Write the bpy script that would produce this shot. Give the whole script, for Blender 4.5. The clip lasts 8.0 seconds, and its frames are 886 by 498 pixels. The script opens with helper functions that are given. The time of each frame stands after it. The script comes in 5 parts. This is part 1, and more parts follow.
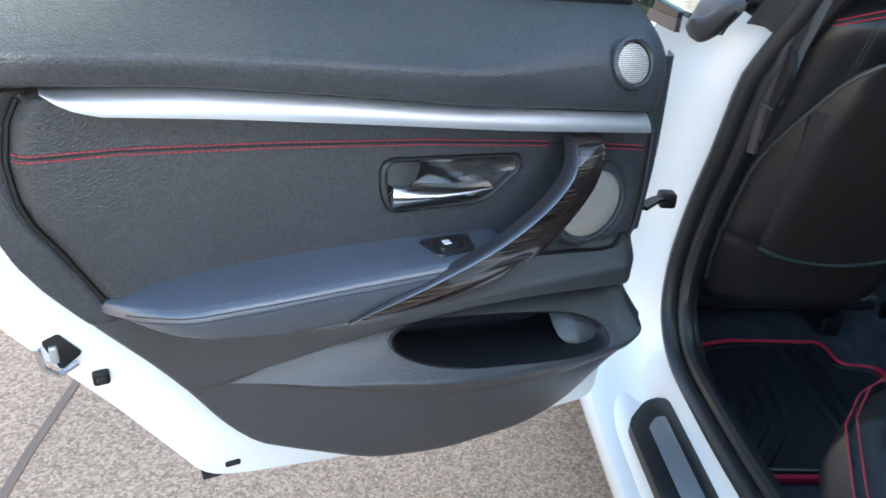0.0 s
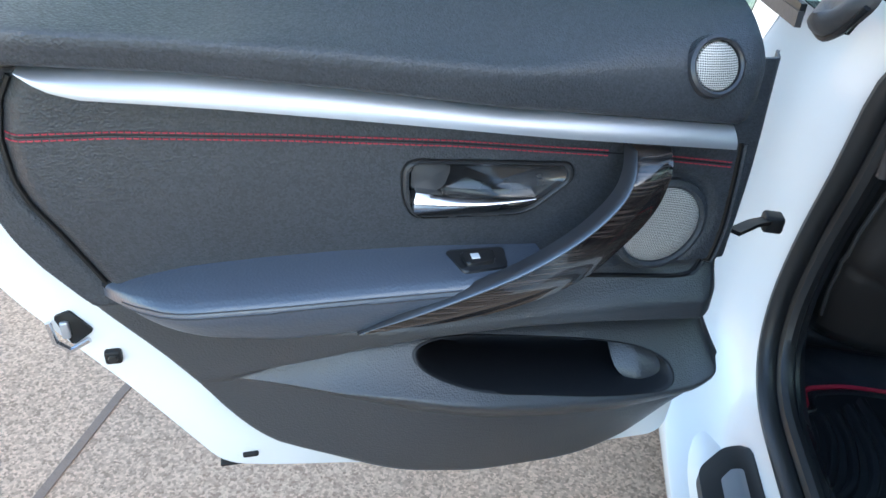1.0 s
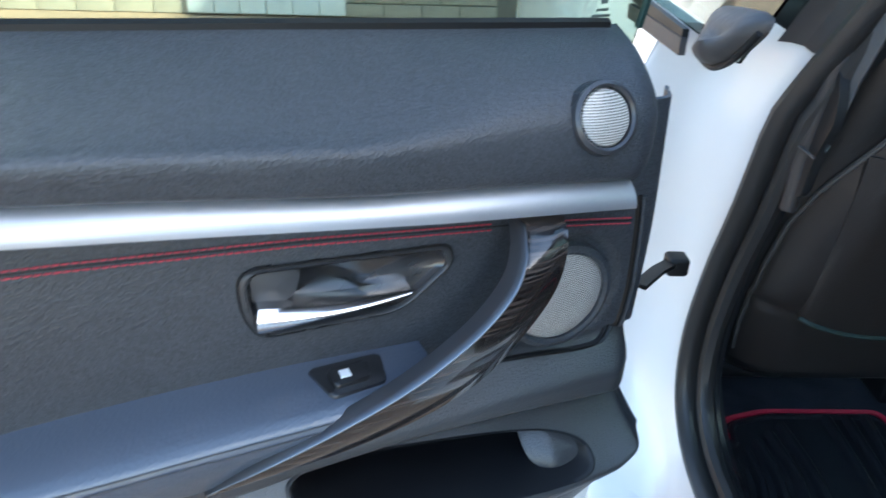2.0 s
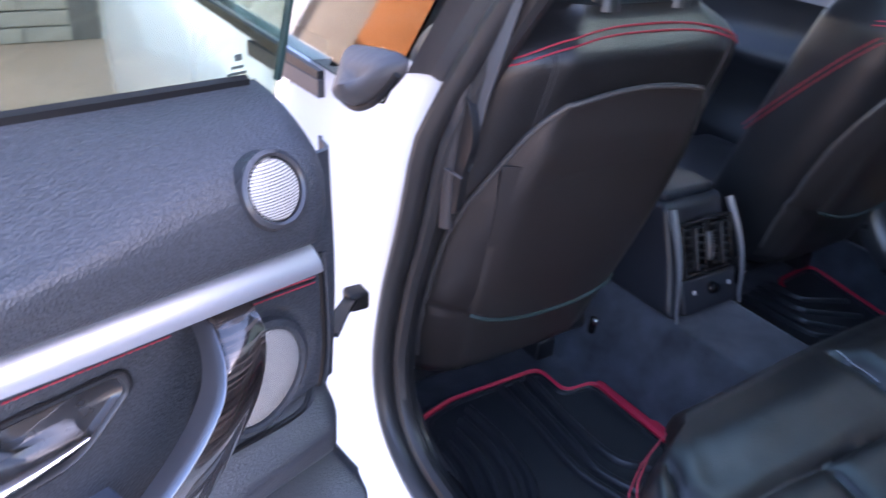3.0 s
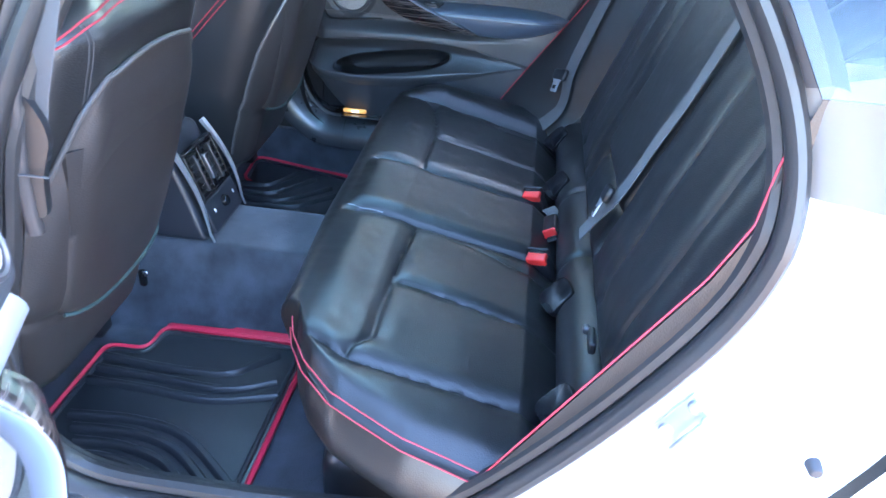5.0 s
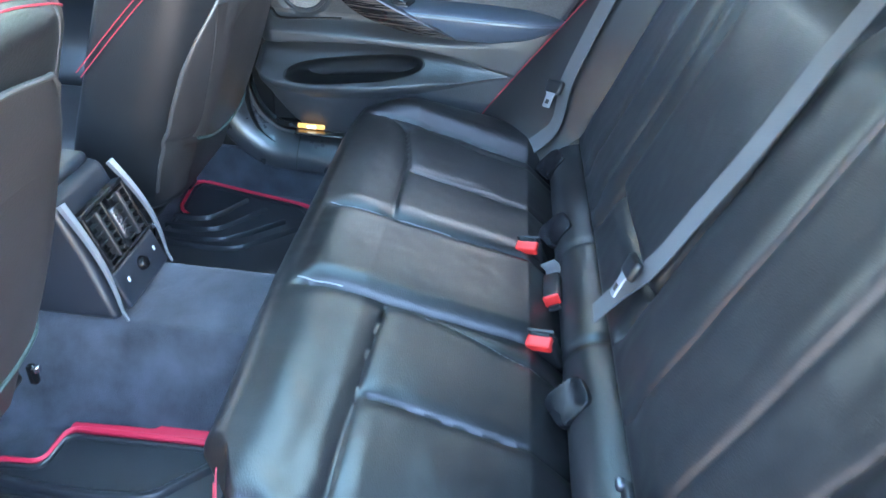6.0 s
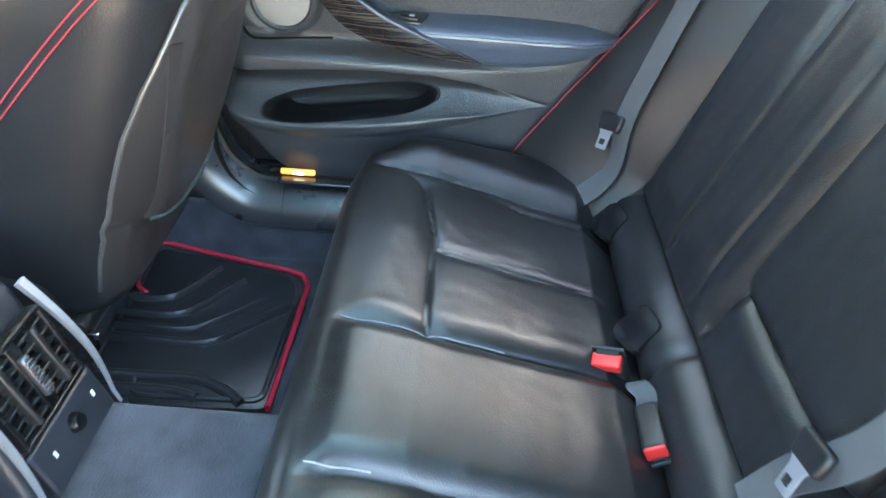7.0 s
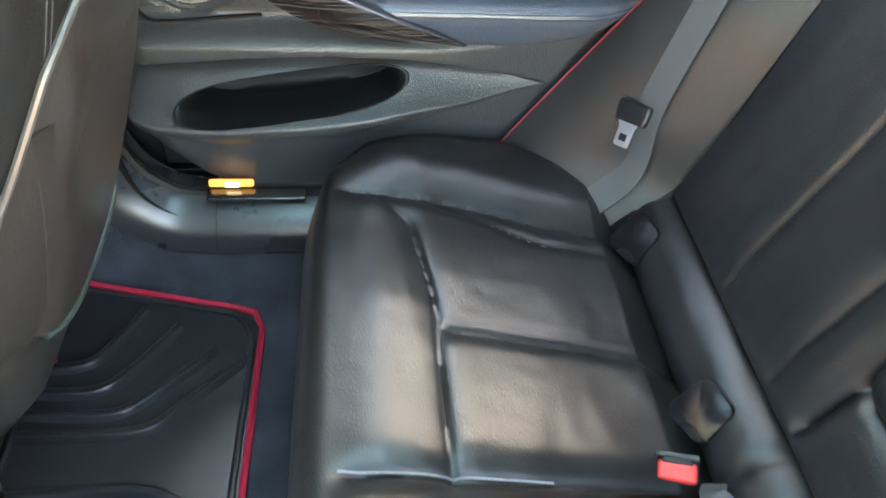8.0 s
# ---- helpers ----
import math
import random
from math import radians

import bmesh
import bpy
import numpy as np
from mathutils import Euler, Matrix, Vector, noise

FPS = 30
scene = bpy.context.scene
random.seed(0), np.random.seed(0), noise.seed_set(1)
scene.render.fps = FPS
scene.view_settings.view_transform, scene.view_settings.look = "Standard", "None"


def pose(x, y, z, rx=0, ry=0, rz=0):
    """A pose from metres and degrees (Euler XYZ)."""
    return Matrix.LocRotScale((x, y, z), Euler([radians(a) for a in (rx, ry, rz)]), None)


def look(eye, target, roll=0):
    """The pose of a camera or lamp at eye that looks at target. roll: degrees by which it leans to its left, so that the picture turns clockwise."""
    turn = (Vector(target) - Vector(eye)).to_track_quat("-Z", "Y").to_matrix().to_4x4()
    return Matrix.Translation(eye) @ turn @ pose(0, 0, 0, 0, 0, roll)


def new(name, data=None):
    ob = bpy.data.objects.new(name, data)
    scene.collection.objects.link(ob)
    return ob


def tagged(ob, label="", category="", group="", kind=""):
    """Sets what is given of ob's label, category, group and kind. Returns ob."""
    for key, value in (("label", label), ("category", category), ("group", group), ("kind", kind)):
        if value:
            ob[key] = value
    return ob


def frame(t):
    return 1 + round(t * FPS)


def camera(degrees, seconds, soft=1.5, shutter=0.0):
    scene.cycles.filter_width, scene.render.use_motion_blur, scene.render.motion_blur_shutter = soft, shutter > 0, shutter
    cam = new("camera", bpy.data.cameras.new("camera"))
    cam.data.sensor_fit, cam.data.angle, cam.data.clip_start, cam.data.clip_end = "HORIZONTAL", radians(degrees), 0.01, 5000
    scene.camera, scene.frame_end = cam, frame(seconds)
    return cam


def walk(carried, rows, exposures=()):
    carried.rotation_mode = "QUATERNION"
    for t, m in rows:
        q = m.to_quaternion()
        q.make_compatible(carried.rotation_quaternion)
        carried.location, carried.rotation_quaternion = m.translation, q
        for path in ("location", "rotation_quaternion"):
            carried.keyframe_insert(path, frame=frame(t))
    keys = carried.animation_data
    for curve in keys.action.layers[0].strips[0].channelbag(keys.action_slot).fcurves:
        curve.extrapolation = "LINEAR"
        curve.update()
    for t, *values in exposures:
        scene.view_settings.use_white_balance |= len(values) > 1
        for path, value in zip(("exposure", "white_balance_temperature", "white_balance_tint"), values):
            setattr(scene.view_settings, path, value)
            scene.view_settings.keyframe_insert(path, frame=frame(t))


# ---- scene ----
cam = camera(62.1, 8.0, shutter=0.3)
PATH = [
    (0, (-1.325, -1.056, 1.298), (-1.15, 0.704, 0.364), 4.4),
    (0.5, (-1.238, -0.986, 1.309), (-1.309, 0.748, 0.314), 4.0),
    (1, (-1.181, -0.939, 1.304), (-1.401, 0.762, 0.275), 3.8),
    (1.2, (-1.165, -0.918, 1.296), (-1.411, 0.777, 0.264), 3.6),
    (2.3, (-1.167, -0.716, 1.313), (-0.902, 1.01, 0.338), 2.1),
    (2.5, (-1.146, -0.711, 1.332), (-0.726, 0.975, 0.342), 3.2),
    (3, (-1.188, -0.661, 1.334), (-0.222, 0.814, 0.389), 3.9),
    (3.5, (-1.311, -0.613, 1.357), (0.128, 0.447, 0.46), 3.6),
    (4, (-1.424, -0.559, 1.377), (0.26, 0.021, 0.468), 3.9),
    (4.5, (-1.49, -0.535, 1.397), (0.234, -0.251, 0.423), 3.9),
    (4.7, (-1.488, -0.527, 1.397), (0.232, -0.306, 0.401), 3.9),
    (5.8, (-1.14, -0.485, 1.367), (0.538, -0.394, 0.282), 4.4),
    (6, (-1.066, -0.463, 1.373), (0.61, -0.386, 0.284), 4.6),
    (6.5, (-0.843, -0.398, 1.358), (0.826, -0.348, 0.256), 4.7),
    (7, (-0.631, -0.324, 1.331), (1.011, -0.319, 0.189), 4.1),
    (7.5, (-0.444, -0.269, 1.329), (1.09, -0.363, 0.049), 4.4),
    (8, (-0.229, -0.216, 1.358), (1.182, -0.429, -0.043), 5.2),
]
walk(cam, [(t, look(eye, target, roll)) for t, eye, target, roll in PATH],
     [(0.0, 2.55, 6450, 3), (1.2, 2.45, 6050, 0), (2.5, 2.8, 6150, 8), (3.5, 3.85, 6150, 46), (4.0, 4.4, 5800, 30), (4.5, 4.5, 5650, 19), (5.8, 5.6, 6050, 10), (6.5, 5.45, 6950, 9), (7.0, 5.5, 7500, 9), (7.5, 5.55, 8300, 9), (8.0, 5.6, 9600, 12)])

# world and light: an added wall shades the car, the sun reaches the drive beyond it
world = bpy.data.worlds.new("sky")
scene.world = world
world.use_nodes = True
wn = world.node_tree
sky = wn.nodes.new("ShaderNodeTexSky")
sky.sky_type = "NISHITA"
sky.sun_disc = False
sky.sun_elevation = radians(33)
sky.sun_rotation = radians(127)
wn.links.new(sky.outputs[0], wn.nodes["Background"].inputs[0])
wn.nodes["Background"].inputs[1].default_value = 0.15
sun = new("sun", bpy.data.lights.new("sun", "SUN"))
sun.data.energy = 4.2
sun.data.angle = radians(0.6)
sun.data.color = (1.0, 0.93, 0.84)
sun.matrix_world = look((4, -3, 3.25), (0, 0, 0))


# ---- helpers of this scene ----
def mesh_object(name, bm, mat, sharp=38):
    bmesh.ops.recalc_face_normals(bm, faces=bm.faces[:])
    lim = radians(sharp)
    for f in bm.faces:
        f.smooth = True
    for e in bm.edges:
        if len(e.link_faces) == 2 and e.calc_face_angle(0) > lim:
            e.smooth = False
    me = bpy.data.meshes.new(name)
    bm.to_mesh(me)
    bm.free()
    me.materials.append(mat)
    return new(name, me)


def part(name, bm, mat, parent, label="", sharp=38):
    ob = mesh_object(name, bm, mat, sharp)
    ob.parent = parent
    return tagged(ob, label)


def thing(name, label, category, group="", m=None):
    ob = tagged(new(name), label, category, group)
    ob.empty_display_size = 0.05
    if m is not None:
        ob.matrix_world = m
    return ob


def single(name, bm, mat, label, category="", group="", kind="", sharp=38):
    return tagged(mesh_object(name, bm, mat, sharp), label, category, group, kind)


def sheet(fn, nu, nv, back=None, wrap=False):
    """A grid surface of fn(s, t); with back(s, t) a closed slab."""
    bm = bmesh.new()
    layers = []
    for f in ([fn] if back is None else [fn, back]):
        layers.append([[bm.verts.new(f(i / nu, j / nv)) for j in range(nv + 1)] for i in range(nu + (0 if wrap else 1))])
    n = len(layers[0])
    for k, g in enumerate(layers):
        for i in range(nu if not wrap else n):
            for j in range(nv):
                a, b = g[i], g[(i + 1) % n]
                q = (a[j], b[j], b[j + 1], a[j + 1])
                bm.faces.new(q if k == 0 else q[::-1])
    if back is not None:
        g, h = layers
        for i in range(nu):
            bm.faces.new((g[i][0], h[i][0], h[i + 1][0], g[i + 1][0]))
            bm.faces.new((g[i][nv], g[i + 1][nv], h[i + 1][nv], h[i][nv]))
        for j in range(nv):
            bm.faces.new((g[0][j], g[0][j + 1], h[0][j + 1], h[0][j]))
            bm.faces.new((g[nu][j], h[nu][j], h[nu][j + 1], g[nu][j + 1]))
    return bm


def rbox(size, r, cuts=(2, 2, 2), at=(0, 0, 0), deform=None):
    """A box with rounded edges of radius r; deform(Vector) -> Vector moves its points (before at is added)."""
    bm = bmesh.new()
    hs = [s / 2 for s in size]
    r = min(r, *[h * 0.999 for h in hs])
    ax = []
    for h, c in zip(hs, cuts):
        inner = list(np.linspace(-(h - r), h - r, max(c, 1) + 1))
        ax.append([-h, -h + 0.3 * r, -h + 0.62 * r] + inner + [h - 0.62 * r, h - 0.3 * r, h])
    cache = {}

    def vert(p):
        key = tuple(round(c, 6) for c in p)
        if key not in cache:
            q = Vector([max(-(h - r), min(h - r, c)) for c, h in zip(p, hs)])
            d = Vector(p) - q
            if d.length > 1e-9:
                q = q + d.normalized() * r
            if deform:
                q = Vector(deform(q))
            cache[key] = bm.verts.new(q + Vector(at))
        return cache[key]

    for a in range(3):
        b, c = (a + 1) % 3, (a + 2) % 3
        for side in (-1, 1):
            for i in range(len(ax[b]) - 1):
                for j in range(len(ax[c]) - 1):
                    quad = []
                    for di, dj in ((0, 0), (1, 0), (1, 1), (0, 1)):
                        p = [0, 0, 0]
                        p[a], p[b], p[c] = side * hs[a], ax[b][i + di], ax[c][j + dj]
                        quad.append(vert(p))
                    quad = list(dict.fromkeys(quad))
                    if len(quad) > 2:
                        try:
                            bm.faces.new(quad if side > 0 else quad[::-1])
                        except ValueError:
                            pass
    return bm


def spline(pts, n=8, closed=False):
    """Smooth line through pts."""
    pts = [Vector(p) for p in pts]
    out = []
    m = len(pts)
    for i in range(m if closed else m - 1):
        if closed:
            p0, p1, p2, p3 = pts[i - 1], pts[i], pts[(i + 1) % m], pts[(i + 2) % m]
        else:
            p0, p1, p2, p3 = pts[max(i - 1, 0)], pts[i], pts[i + 1], pts[min(i + 2, m - 1)]
        for k in range(n):
            t = k / n
            out.append(0.5 * ((2 * p1) + (p2 - p0) * t + (2 * p0 - 5 * p1 + 4 * p2 - p3) * t * t + (3 * p1 - p0 - 3 * p2 + p3) * t ** 3))
    if not closed:
        out.append(pts[-1])
    return out


def sweep(path, section, up=(0, 0, 1), closed=False, scale=None, bm=None):
    """Sweep a closed section of (side, up) offsets along the path."""
    bm = bm or bmesh.new()
    rings = []
    m = len(path)
    upv = Vector(up)
    for i, p in enumerate(path):
        a = path[(i - 1) % m] if closed else path[max(i - 1, 0)]
        b = path[(i + 1) % m] if closed else path[min(i + 1, m - 1)]
        tan = (Vector(b) - Vector(a)).normalized()
        side = tan.cross(upv)
        side = side.normalized() if side.length > 1e-6 else Vector((1, 0, 0))
        u2 = side.cross(tan).normalized()
        k = scale(i / max(m - 1, 1)) if scale else 1
        rings.append([bm.verts.new(Vector(p) + side * sx * k + u2 * sy * k) for sx, sy in section])
    ns = len(section)
    for i in range(m if closed else m - 1):
        a, b = rings[i], rings[(i + 1) % m]
        for j in range(ns):
            bm.faces.new((a[j], a[(j + 1) % ns], b[(j + 1) % ns], b[j]))
    if not closed:
        bm.faces.new(rings[0][::-1])
        bm.faces.new(rings[-1])
    return bm


def circle(r, n=8, k=1.0):
    return [(r * math.cos(2 * math.pi * i / n), r * k * math.sin(2 * math.pi * i / n)) for i in range(n)]


def tube(path, r, n=8, closed=False, up=(0, 0, 1), scale=None, bm=None, flat=1.0):
    return sweep(path, circle(r, n, flat), up, closed, scale, bm)


def strap(path, w, th, up):
    return sweep(path, [(-w / 2, -th / 2), (w / 2, -th / 2), (w / 2, th / 2), (-w / 2, th / 2)], up)


def prism(outline, lo, hi, to3d=None, bevel=0.0, seg=2):
    """A slab with a given outline in two coordinates, from depth lo to hi; to3d(a, b, depth) -> Vector."""
    to3d = to3d or (lambda a, b, d: Vector((a, b, d)))
    bm = bmesh.new()
    low = [bm.verts.new((a, b, lo)) for a, b in outline]
    top = [bm.verts.new((a, b, hi)) for a, b in outline]
    n = len(outline)
    bm.faces.new(low[::-1])
    face = bm.faces.new(top)
    for i in range(n):
        bm.faces.new((low[i], low[(i + 1) % n], top[(i + 1) % n], top[i]))
    if bevel:
        bmesh.ops.bevel(bm, geom=list(face.edges), offset=bevel, segments=seg, affect="EDGES", profile=0.5)
    for v in bm.verts:
        v.co = to3d(*v.co)
    return bm


def rounded(pts, r, n=5):
    """A polygon with rounded corners."""
    out = []
    m = len(pts)
    for i in range(m):
        p, a, b = Vector(pts[i]), Vector(pts[i - 1]), Vector(pts[(i + 1) % m])
        k = min(r, (a - p).length * 0.45, (b - p).length * 0.45)
        s, e = p + (a - p).normalized() * k, p + (b - p).normalized() * k
        for j in range(n + 1):
            t = j / n
            q = s * (1 - t) ** 2 + p * 2 * t * (1 - t) + e * t * t
            out.append((q.x, q.y))
    return out


def lathe(profile, n=32):
    """Turn a profile of (radius, height) round z."""
    bm = bmesh.new()
    rings = []
    for r, h in profile:
        if r < 1e-6:
            rings.append([bm.verts.new((0, 0, h))])
        else:
            rings.append([bm.verts.new((r * math.cos(2 * math.pi * i / n), r * math.sin(2 * math.pi * i / n), h)) for i in range(n)])
    for a, b in zip(rings, rings[1:]):
        for i in range(n):
            j = (i + 1) % n
            if len(a) == 1 and len(b) > 1:
                bm.faces.new((a[0], b[i], b[j]))
            elif len(b) == 1 and len(a) > 1:
                bm.faces.new((a[i], a[j], b[0]))
            elif len(a) > 1:
                bm.faces.new((a[i], a[j], b[j], b[i]))
    return bm


def moved(bm, m):
    bmesh.ops.transform(bm, matrix=m, verts=bm.verts[:])
    return bm


def joined(*bms):
    out = bmesh.new()
    for b in bms:
        me = bpy.data.meshes.new("t")
        b.to_mesh(me)
        b.free()
        out.from_mesh(me)
        bpy.data.meshes.remove(me)
    return out


def bump(x, c, w):
    return math.exp(-((x - c) / w) ** 2)


def smooth(a, b, x):
    t = max(0.0, min(1.0, (x - a) / (b - a)))
    return t * t * (3 - 2 * t)


def lerp_table(table):
    xs, ys = [p[0] for p in table], [p[1] for p in table]
    return lambda x: float(np.interp(x, xs, ys))


# ---- materials ----
def material(name, color, rough=0.5, metal=0.0, grain=0.0, grain_size=0.002, vary=0.12, vary_size=0.15, coat=0.0, spec=0.5,
             emit=0.0, rough_vary=0.08, kind="noise", sheen=0.0, speck=None):
    m = bpy.data.materials.new(name)
    m.use_nodes = True
    nt = m.node_tree
    b = nt.nodes["Principled BSDF"]
    b.inputs["Roughness"].default_value = rough
    b.inputs["Metallic"].default_value = metal
    b.inputs["Coat Weight"].default_value = coat
    b.inputs["Coat Roughness"].default_value = 0.04
    b.inputs["Specular IOR Level"].default_value = spec
    b.inputs["Sheen Weight"].default_value = sheen
    tc = nt.nodes.new("ShaderNodeTexCoord")
    big = nt.nodes.new("ShaderNodeTexNoise")
    big.inputs["Scale"].default_value = 1 / vary_size
    big.inputs["Detail"].default_value = 5
    nt.links.new(tc.outputs["Object"], big.inputs["Vector"])
    ramp = nt.nodes.new("ShaderNodeMix")
    ramp.data_type = "RGBA"
    ramp.inputs[6].default_value = (*[max(0, c * (1 - vary)) for c in color], 1)
    ramp.inputs[7].default_value = (*[min(1, c * (1 + vary)) for c in color], 1)
    nt.links.new(big.outputs[0], ramp.inputs[0])
    col = ramp.outputs[2]
    if speck:
        vor = nt.nodes.new("ShaderNodeTexVoronoi")
        vor.inputs["Scale"].default_value = 1 / speck[1]
        nt.links.new(tc.outputs["Object"], vor.inputs["Vector"])
        sep = nt.nodes.new("ShaderNodeSeparateColor")
        nt.links.new(vor.outputs["Color"], sep.inputs[0])
        mix = nt.nodes.new("ShaderNodeMix")
        mix.data_type = "RGBA"
        mix.blend_type = "OVERLAY"
        mix.inputs[0].default_value = speck[0]
        nt.links.new(col, mix.inputs[6])
        gray = nt.nodes.new("ShaderNodeCombineColor")
        for k in range(3):
            nt.links.new(sep.outputs[0], gray.inputs[k])
        nt.links.new(gray.outputs[0], mix.inputs[7])
        col = mix.outputs[2]
    nt.links.new(col, b.inputs["Base Color"])
    if rough_vary:
        mr = nt.nodes.new("ShaderNodeMapRange")
        mr.inputs["To Min"].default_value = max(0.02, rough - rough_vary)
        mr.inputs["To Max"].default_value = min(1, rough + rough_vary)
        nt.links.new(big.outputs[0], mr.inputs[0])
        nt.links.new(mr.outputs[0], b.inputs["Roughness"])
    if grain:
        if kind == "pebble":
            g = nt.nodes.new("ShaderNodeTexVoronoi")
            g.inputs["Scale"].default_value = 1 / grain_size
            g.inputs["Randomness"].default_value = 0.85
            out = g.outputs["Distance"]
        elif kind == "leather":
            g = nt.nodes.new("ShaderNodeTexVoronoi")
            g.feature = "SMOOTH_F1"
            g.inputs["Scale"].default_value = 1 / grain_size
            out = g.outputs["Distance"]
        else:
            g = nt.nodes.new("ShaderNodeTexNoise")
            g.inputs["Scale"].default_value = 1 / grain_size
            g.inputs["Detail"].default_value = 3
            out = g.outputs[0]
        nt.links.new(tc.outputs["Object"], g.inputs["Vector"])
        bp = nt.nodes.new("ShaderNodeBump")
        bp.inputs["Strength"].default_value = grain
        bp.inputs["Distance"].default_value = grain_size * 0.5
        nt.links.new(out, bp.inputs["Height"])
        nt.links.new(bp.outputs[0], b.inputs["Normal"])
    if emit:
        b.inputs["Emission Color"].default_value = (*color, 1)
        b.inputs["Emission Strength"].default_value = emit
    return m


M_LEATHER = material("black_leather", (0.0125, 0.0125, 0.013), 0.38, spec=0.64, grain=0.30, grain_size=0.0020, kind="leather", vary=0.2)
M_SKIN = material("grained_door_skin", (0.040, 0.0435, 0.0500), 0.43, spec=0.5, speck=(0.22, 0.0026), grain=0.45, grain_size=0.0028, kind="pebble", vary=0.15)
M_PLASTIC = material("dark_plastic", (0.013, 0.0135, 0.015), 0.38, spec=0.7, grain=0.15, grain_size=0.0015)
M_HARD = material("hard_back_panel", (0.026, 0.0225, 0.0215), 0.42, spec=0.6, grain=0.25, grain_size=0.002, kind="leather")
M_RUBBER = material("black_rubber", (0.006, 0.006, 0.0065), 0.5, spec=0.4, grain=0.1, grain_size=0.004)
M_MAT = material("rubber_mat", (0.022, 0.0235, 0.027), 0.36, spec=0.5, grain=0.15, grain_size=0.003)
M_RED = material("red_trim", (0.62, 0.022, 0.06), 0.5, grain=0.2, grain_size=0.002)
M_STITCH = material("red_thread", (0.42, 0.036, 0.058), 0.6, grain=0.5, grain_size=0.0015)
M_THREAD = material("pale_thread", (0.42, 0.42, 0.44), 0.6)
M_GREYSTITCH = material("grey_thread", (0.055, 0.055, 0.06), 0.6)
M_SILVER = material("satin_aluminium", (0.46, 0.47, 0.50), 0.40, metal=0.7, grain=0.1, grain_size=0.0008, vary=0.04)
M_CHROME = material("chrome", (0.66, 0.67, 0.70), 0.20, metal=1.0, vary=0.02, rough_vary=0.03)
M_PAINT = material("white_paint", (0.80, 0.80, 0.80), 0.30, coat=0.8, vary=0.015, vary_size=0.5)
M_CARPET = material("blue_grey_carpet", (0.050, 0.055, 0.069), 0.95, grain=0.9, grain_size=0.003, vary=1.0, vary_size=0.07, spec=0.1, sheen=0.3)
M_BELT = material("grey_webbing", (0.078, 0.078, 0.082), 0.7, grain=0.5, grain_size=0.0015, sheen=0.2)
M_BUCKLE = material("black_buckle_plastic", (0.015, 0.015, 0.016), 0.35)
M_REDPL = material("red_button_plastic", (0.75, 0.035, 0.03), 0.35, vary=0.05)
M_GRILLE_BASE = (0.56, 0.53, 0.49)


def grille_material():
    m = material("perforated_metal", M_GRILLE_BASE, 0.4, metal=0.1, vary=0.05)
    nt = m.node_tree
    b = nt.nodes["Principled BSDF"]
    tc = nt.nodes.new("ShaderNodeTexCoord")
    v = nt.nodes.new("ShaderNodeTexVoronoi")
    v.voronoi_dimensions = "2D"
    v.inputs["Scale"].default_value = 1 / 0.0024
    v.inputs["Randomness"].default_value = 0.0
    xyz = nt.nodes.new("ShaderNodeSeparateXYZ")
    flat = nt.nodes.new("ShaderNodeCombineXYZ")
    nt.links.new(tc.outputs["Object"], xyz.inputs[0])
    nt.links.new(xyz.outputs["X"], flat.inputs["X"])
    nt.links.new(xyz.outputs["Z"], flat.inputs["Y"])
    nt.links.new(flat.outputs[0], v.inputs["Vector"])
    lt = nt.nodes.new("ShaderNodeMath")
    lt.operation = "LESS_THAN"
    lt.inputs[1].default_value = 0.36
    nt.links.new(v.outputs["Distance"], lt.inputs[0])
    mix = nt.nodes.new("ShaderNodeMix")
    mix.data_type = "RGBA"
    mix.inputs[6].default_value = (*M_GRILLE_BASE, 1)
    mix.inputs[7].default_value = (0.02, 0.02, 0.02, 1)
    nt.links.new(lt.outputs[0], mix.inputs[0])
    nt.links.new(mix.outputs[2], b.inputs["Base Color"])
    return m


M_GRILLE = grille_material()


def wood_material():
    m = material("dark_wood_veneer", (0.03, 0.02, 0.016), 0.22, coat=1.0, vary=0.2)
    nt = m.node_tree
    b = nt.nodes["Principled BSDF"]
    tc = nt.nodes.new("ShaderNodeTexCoord")
    mp = nt.nodes.new("ShaderNodeMapping")
    mp.inputs["Scale"].default_value = (12, 12, 400)
    mp.inputs["Rotation"].default_value = (0, radians(8), 0)
    nt.links.new(tc.outputs["Object"], mp.inputs[0])
    n = nt.nodes.new("ShaderNodeTexNoise")
    n.inputs["Scale"].default_value = 1.0
    n.inputs["Detail"].default_value = 4
    nt.links.new(mp.outputs[0], n.inputs["Vector"])
    r = nt.nodes.new("ShaderNodeValToRGB")
    r.color_ramp.elements[0].position, r.color_ramp.elements[0].color = 0.40, (0.004, 0.003, 0.003, 1)
    r.color_ramp.elements[1].position, r.color_ramp.elements[1].color = 0.68, (0.075, 0.057, 0.049, 1)
    nt.links.new(n.outputs[0], r.inputs[0])
    nt.links.new(r.outputs[0], b.inputs["Base Color"])
    return m


M_WOOD = wood_material()


def glass_material(name, tint=(0.62, 0.84, 0.74)):
    m = bpy.data.materials.new(name)
    m.use_nodes = True
    nt = m.node_tree
    b = nt.nodes["Principled BSDF"]
    b.inputs["Base Color"].default_value = (*tint, 1)
    b.inputs["Roughness"].default_value = 0.0
    b.inputs["Transmission Weight"].default_value = 1.0
    b.inputs["IOR"].default_value = 1.45
    return m


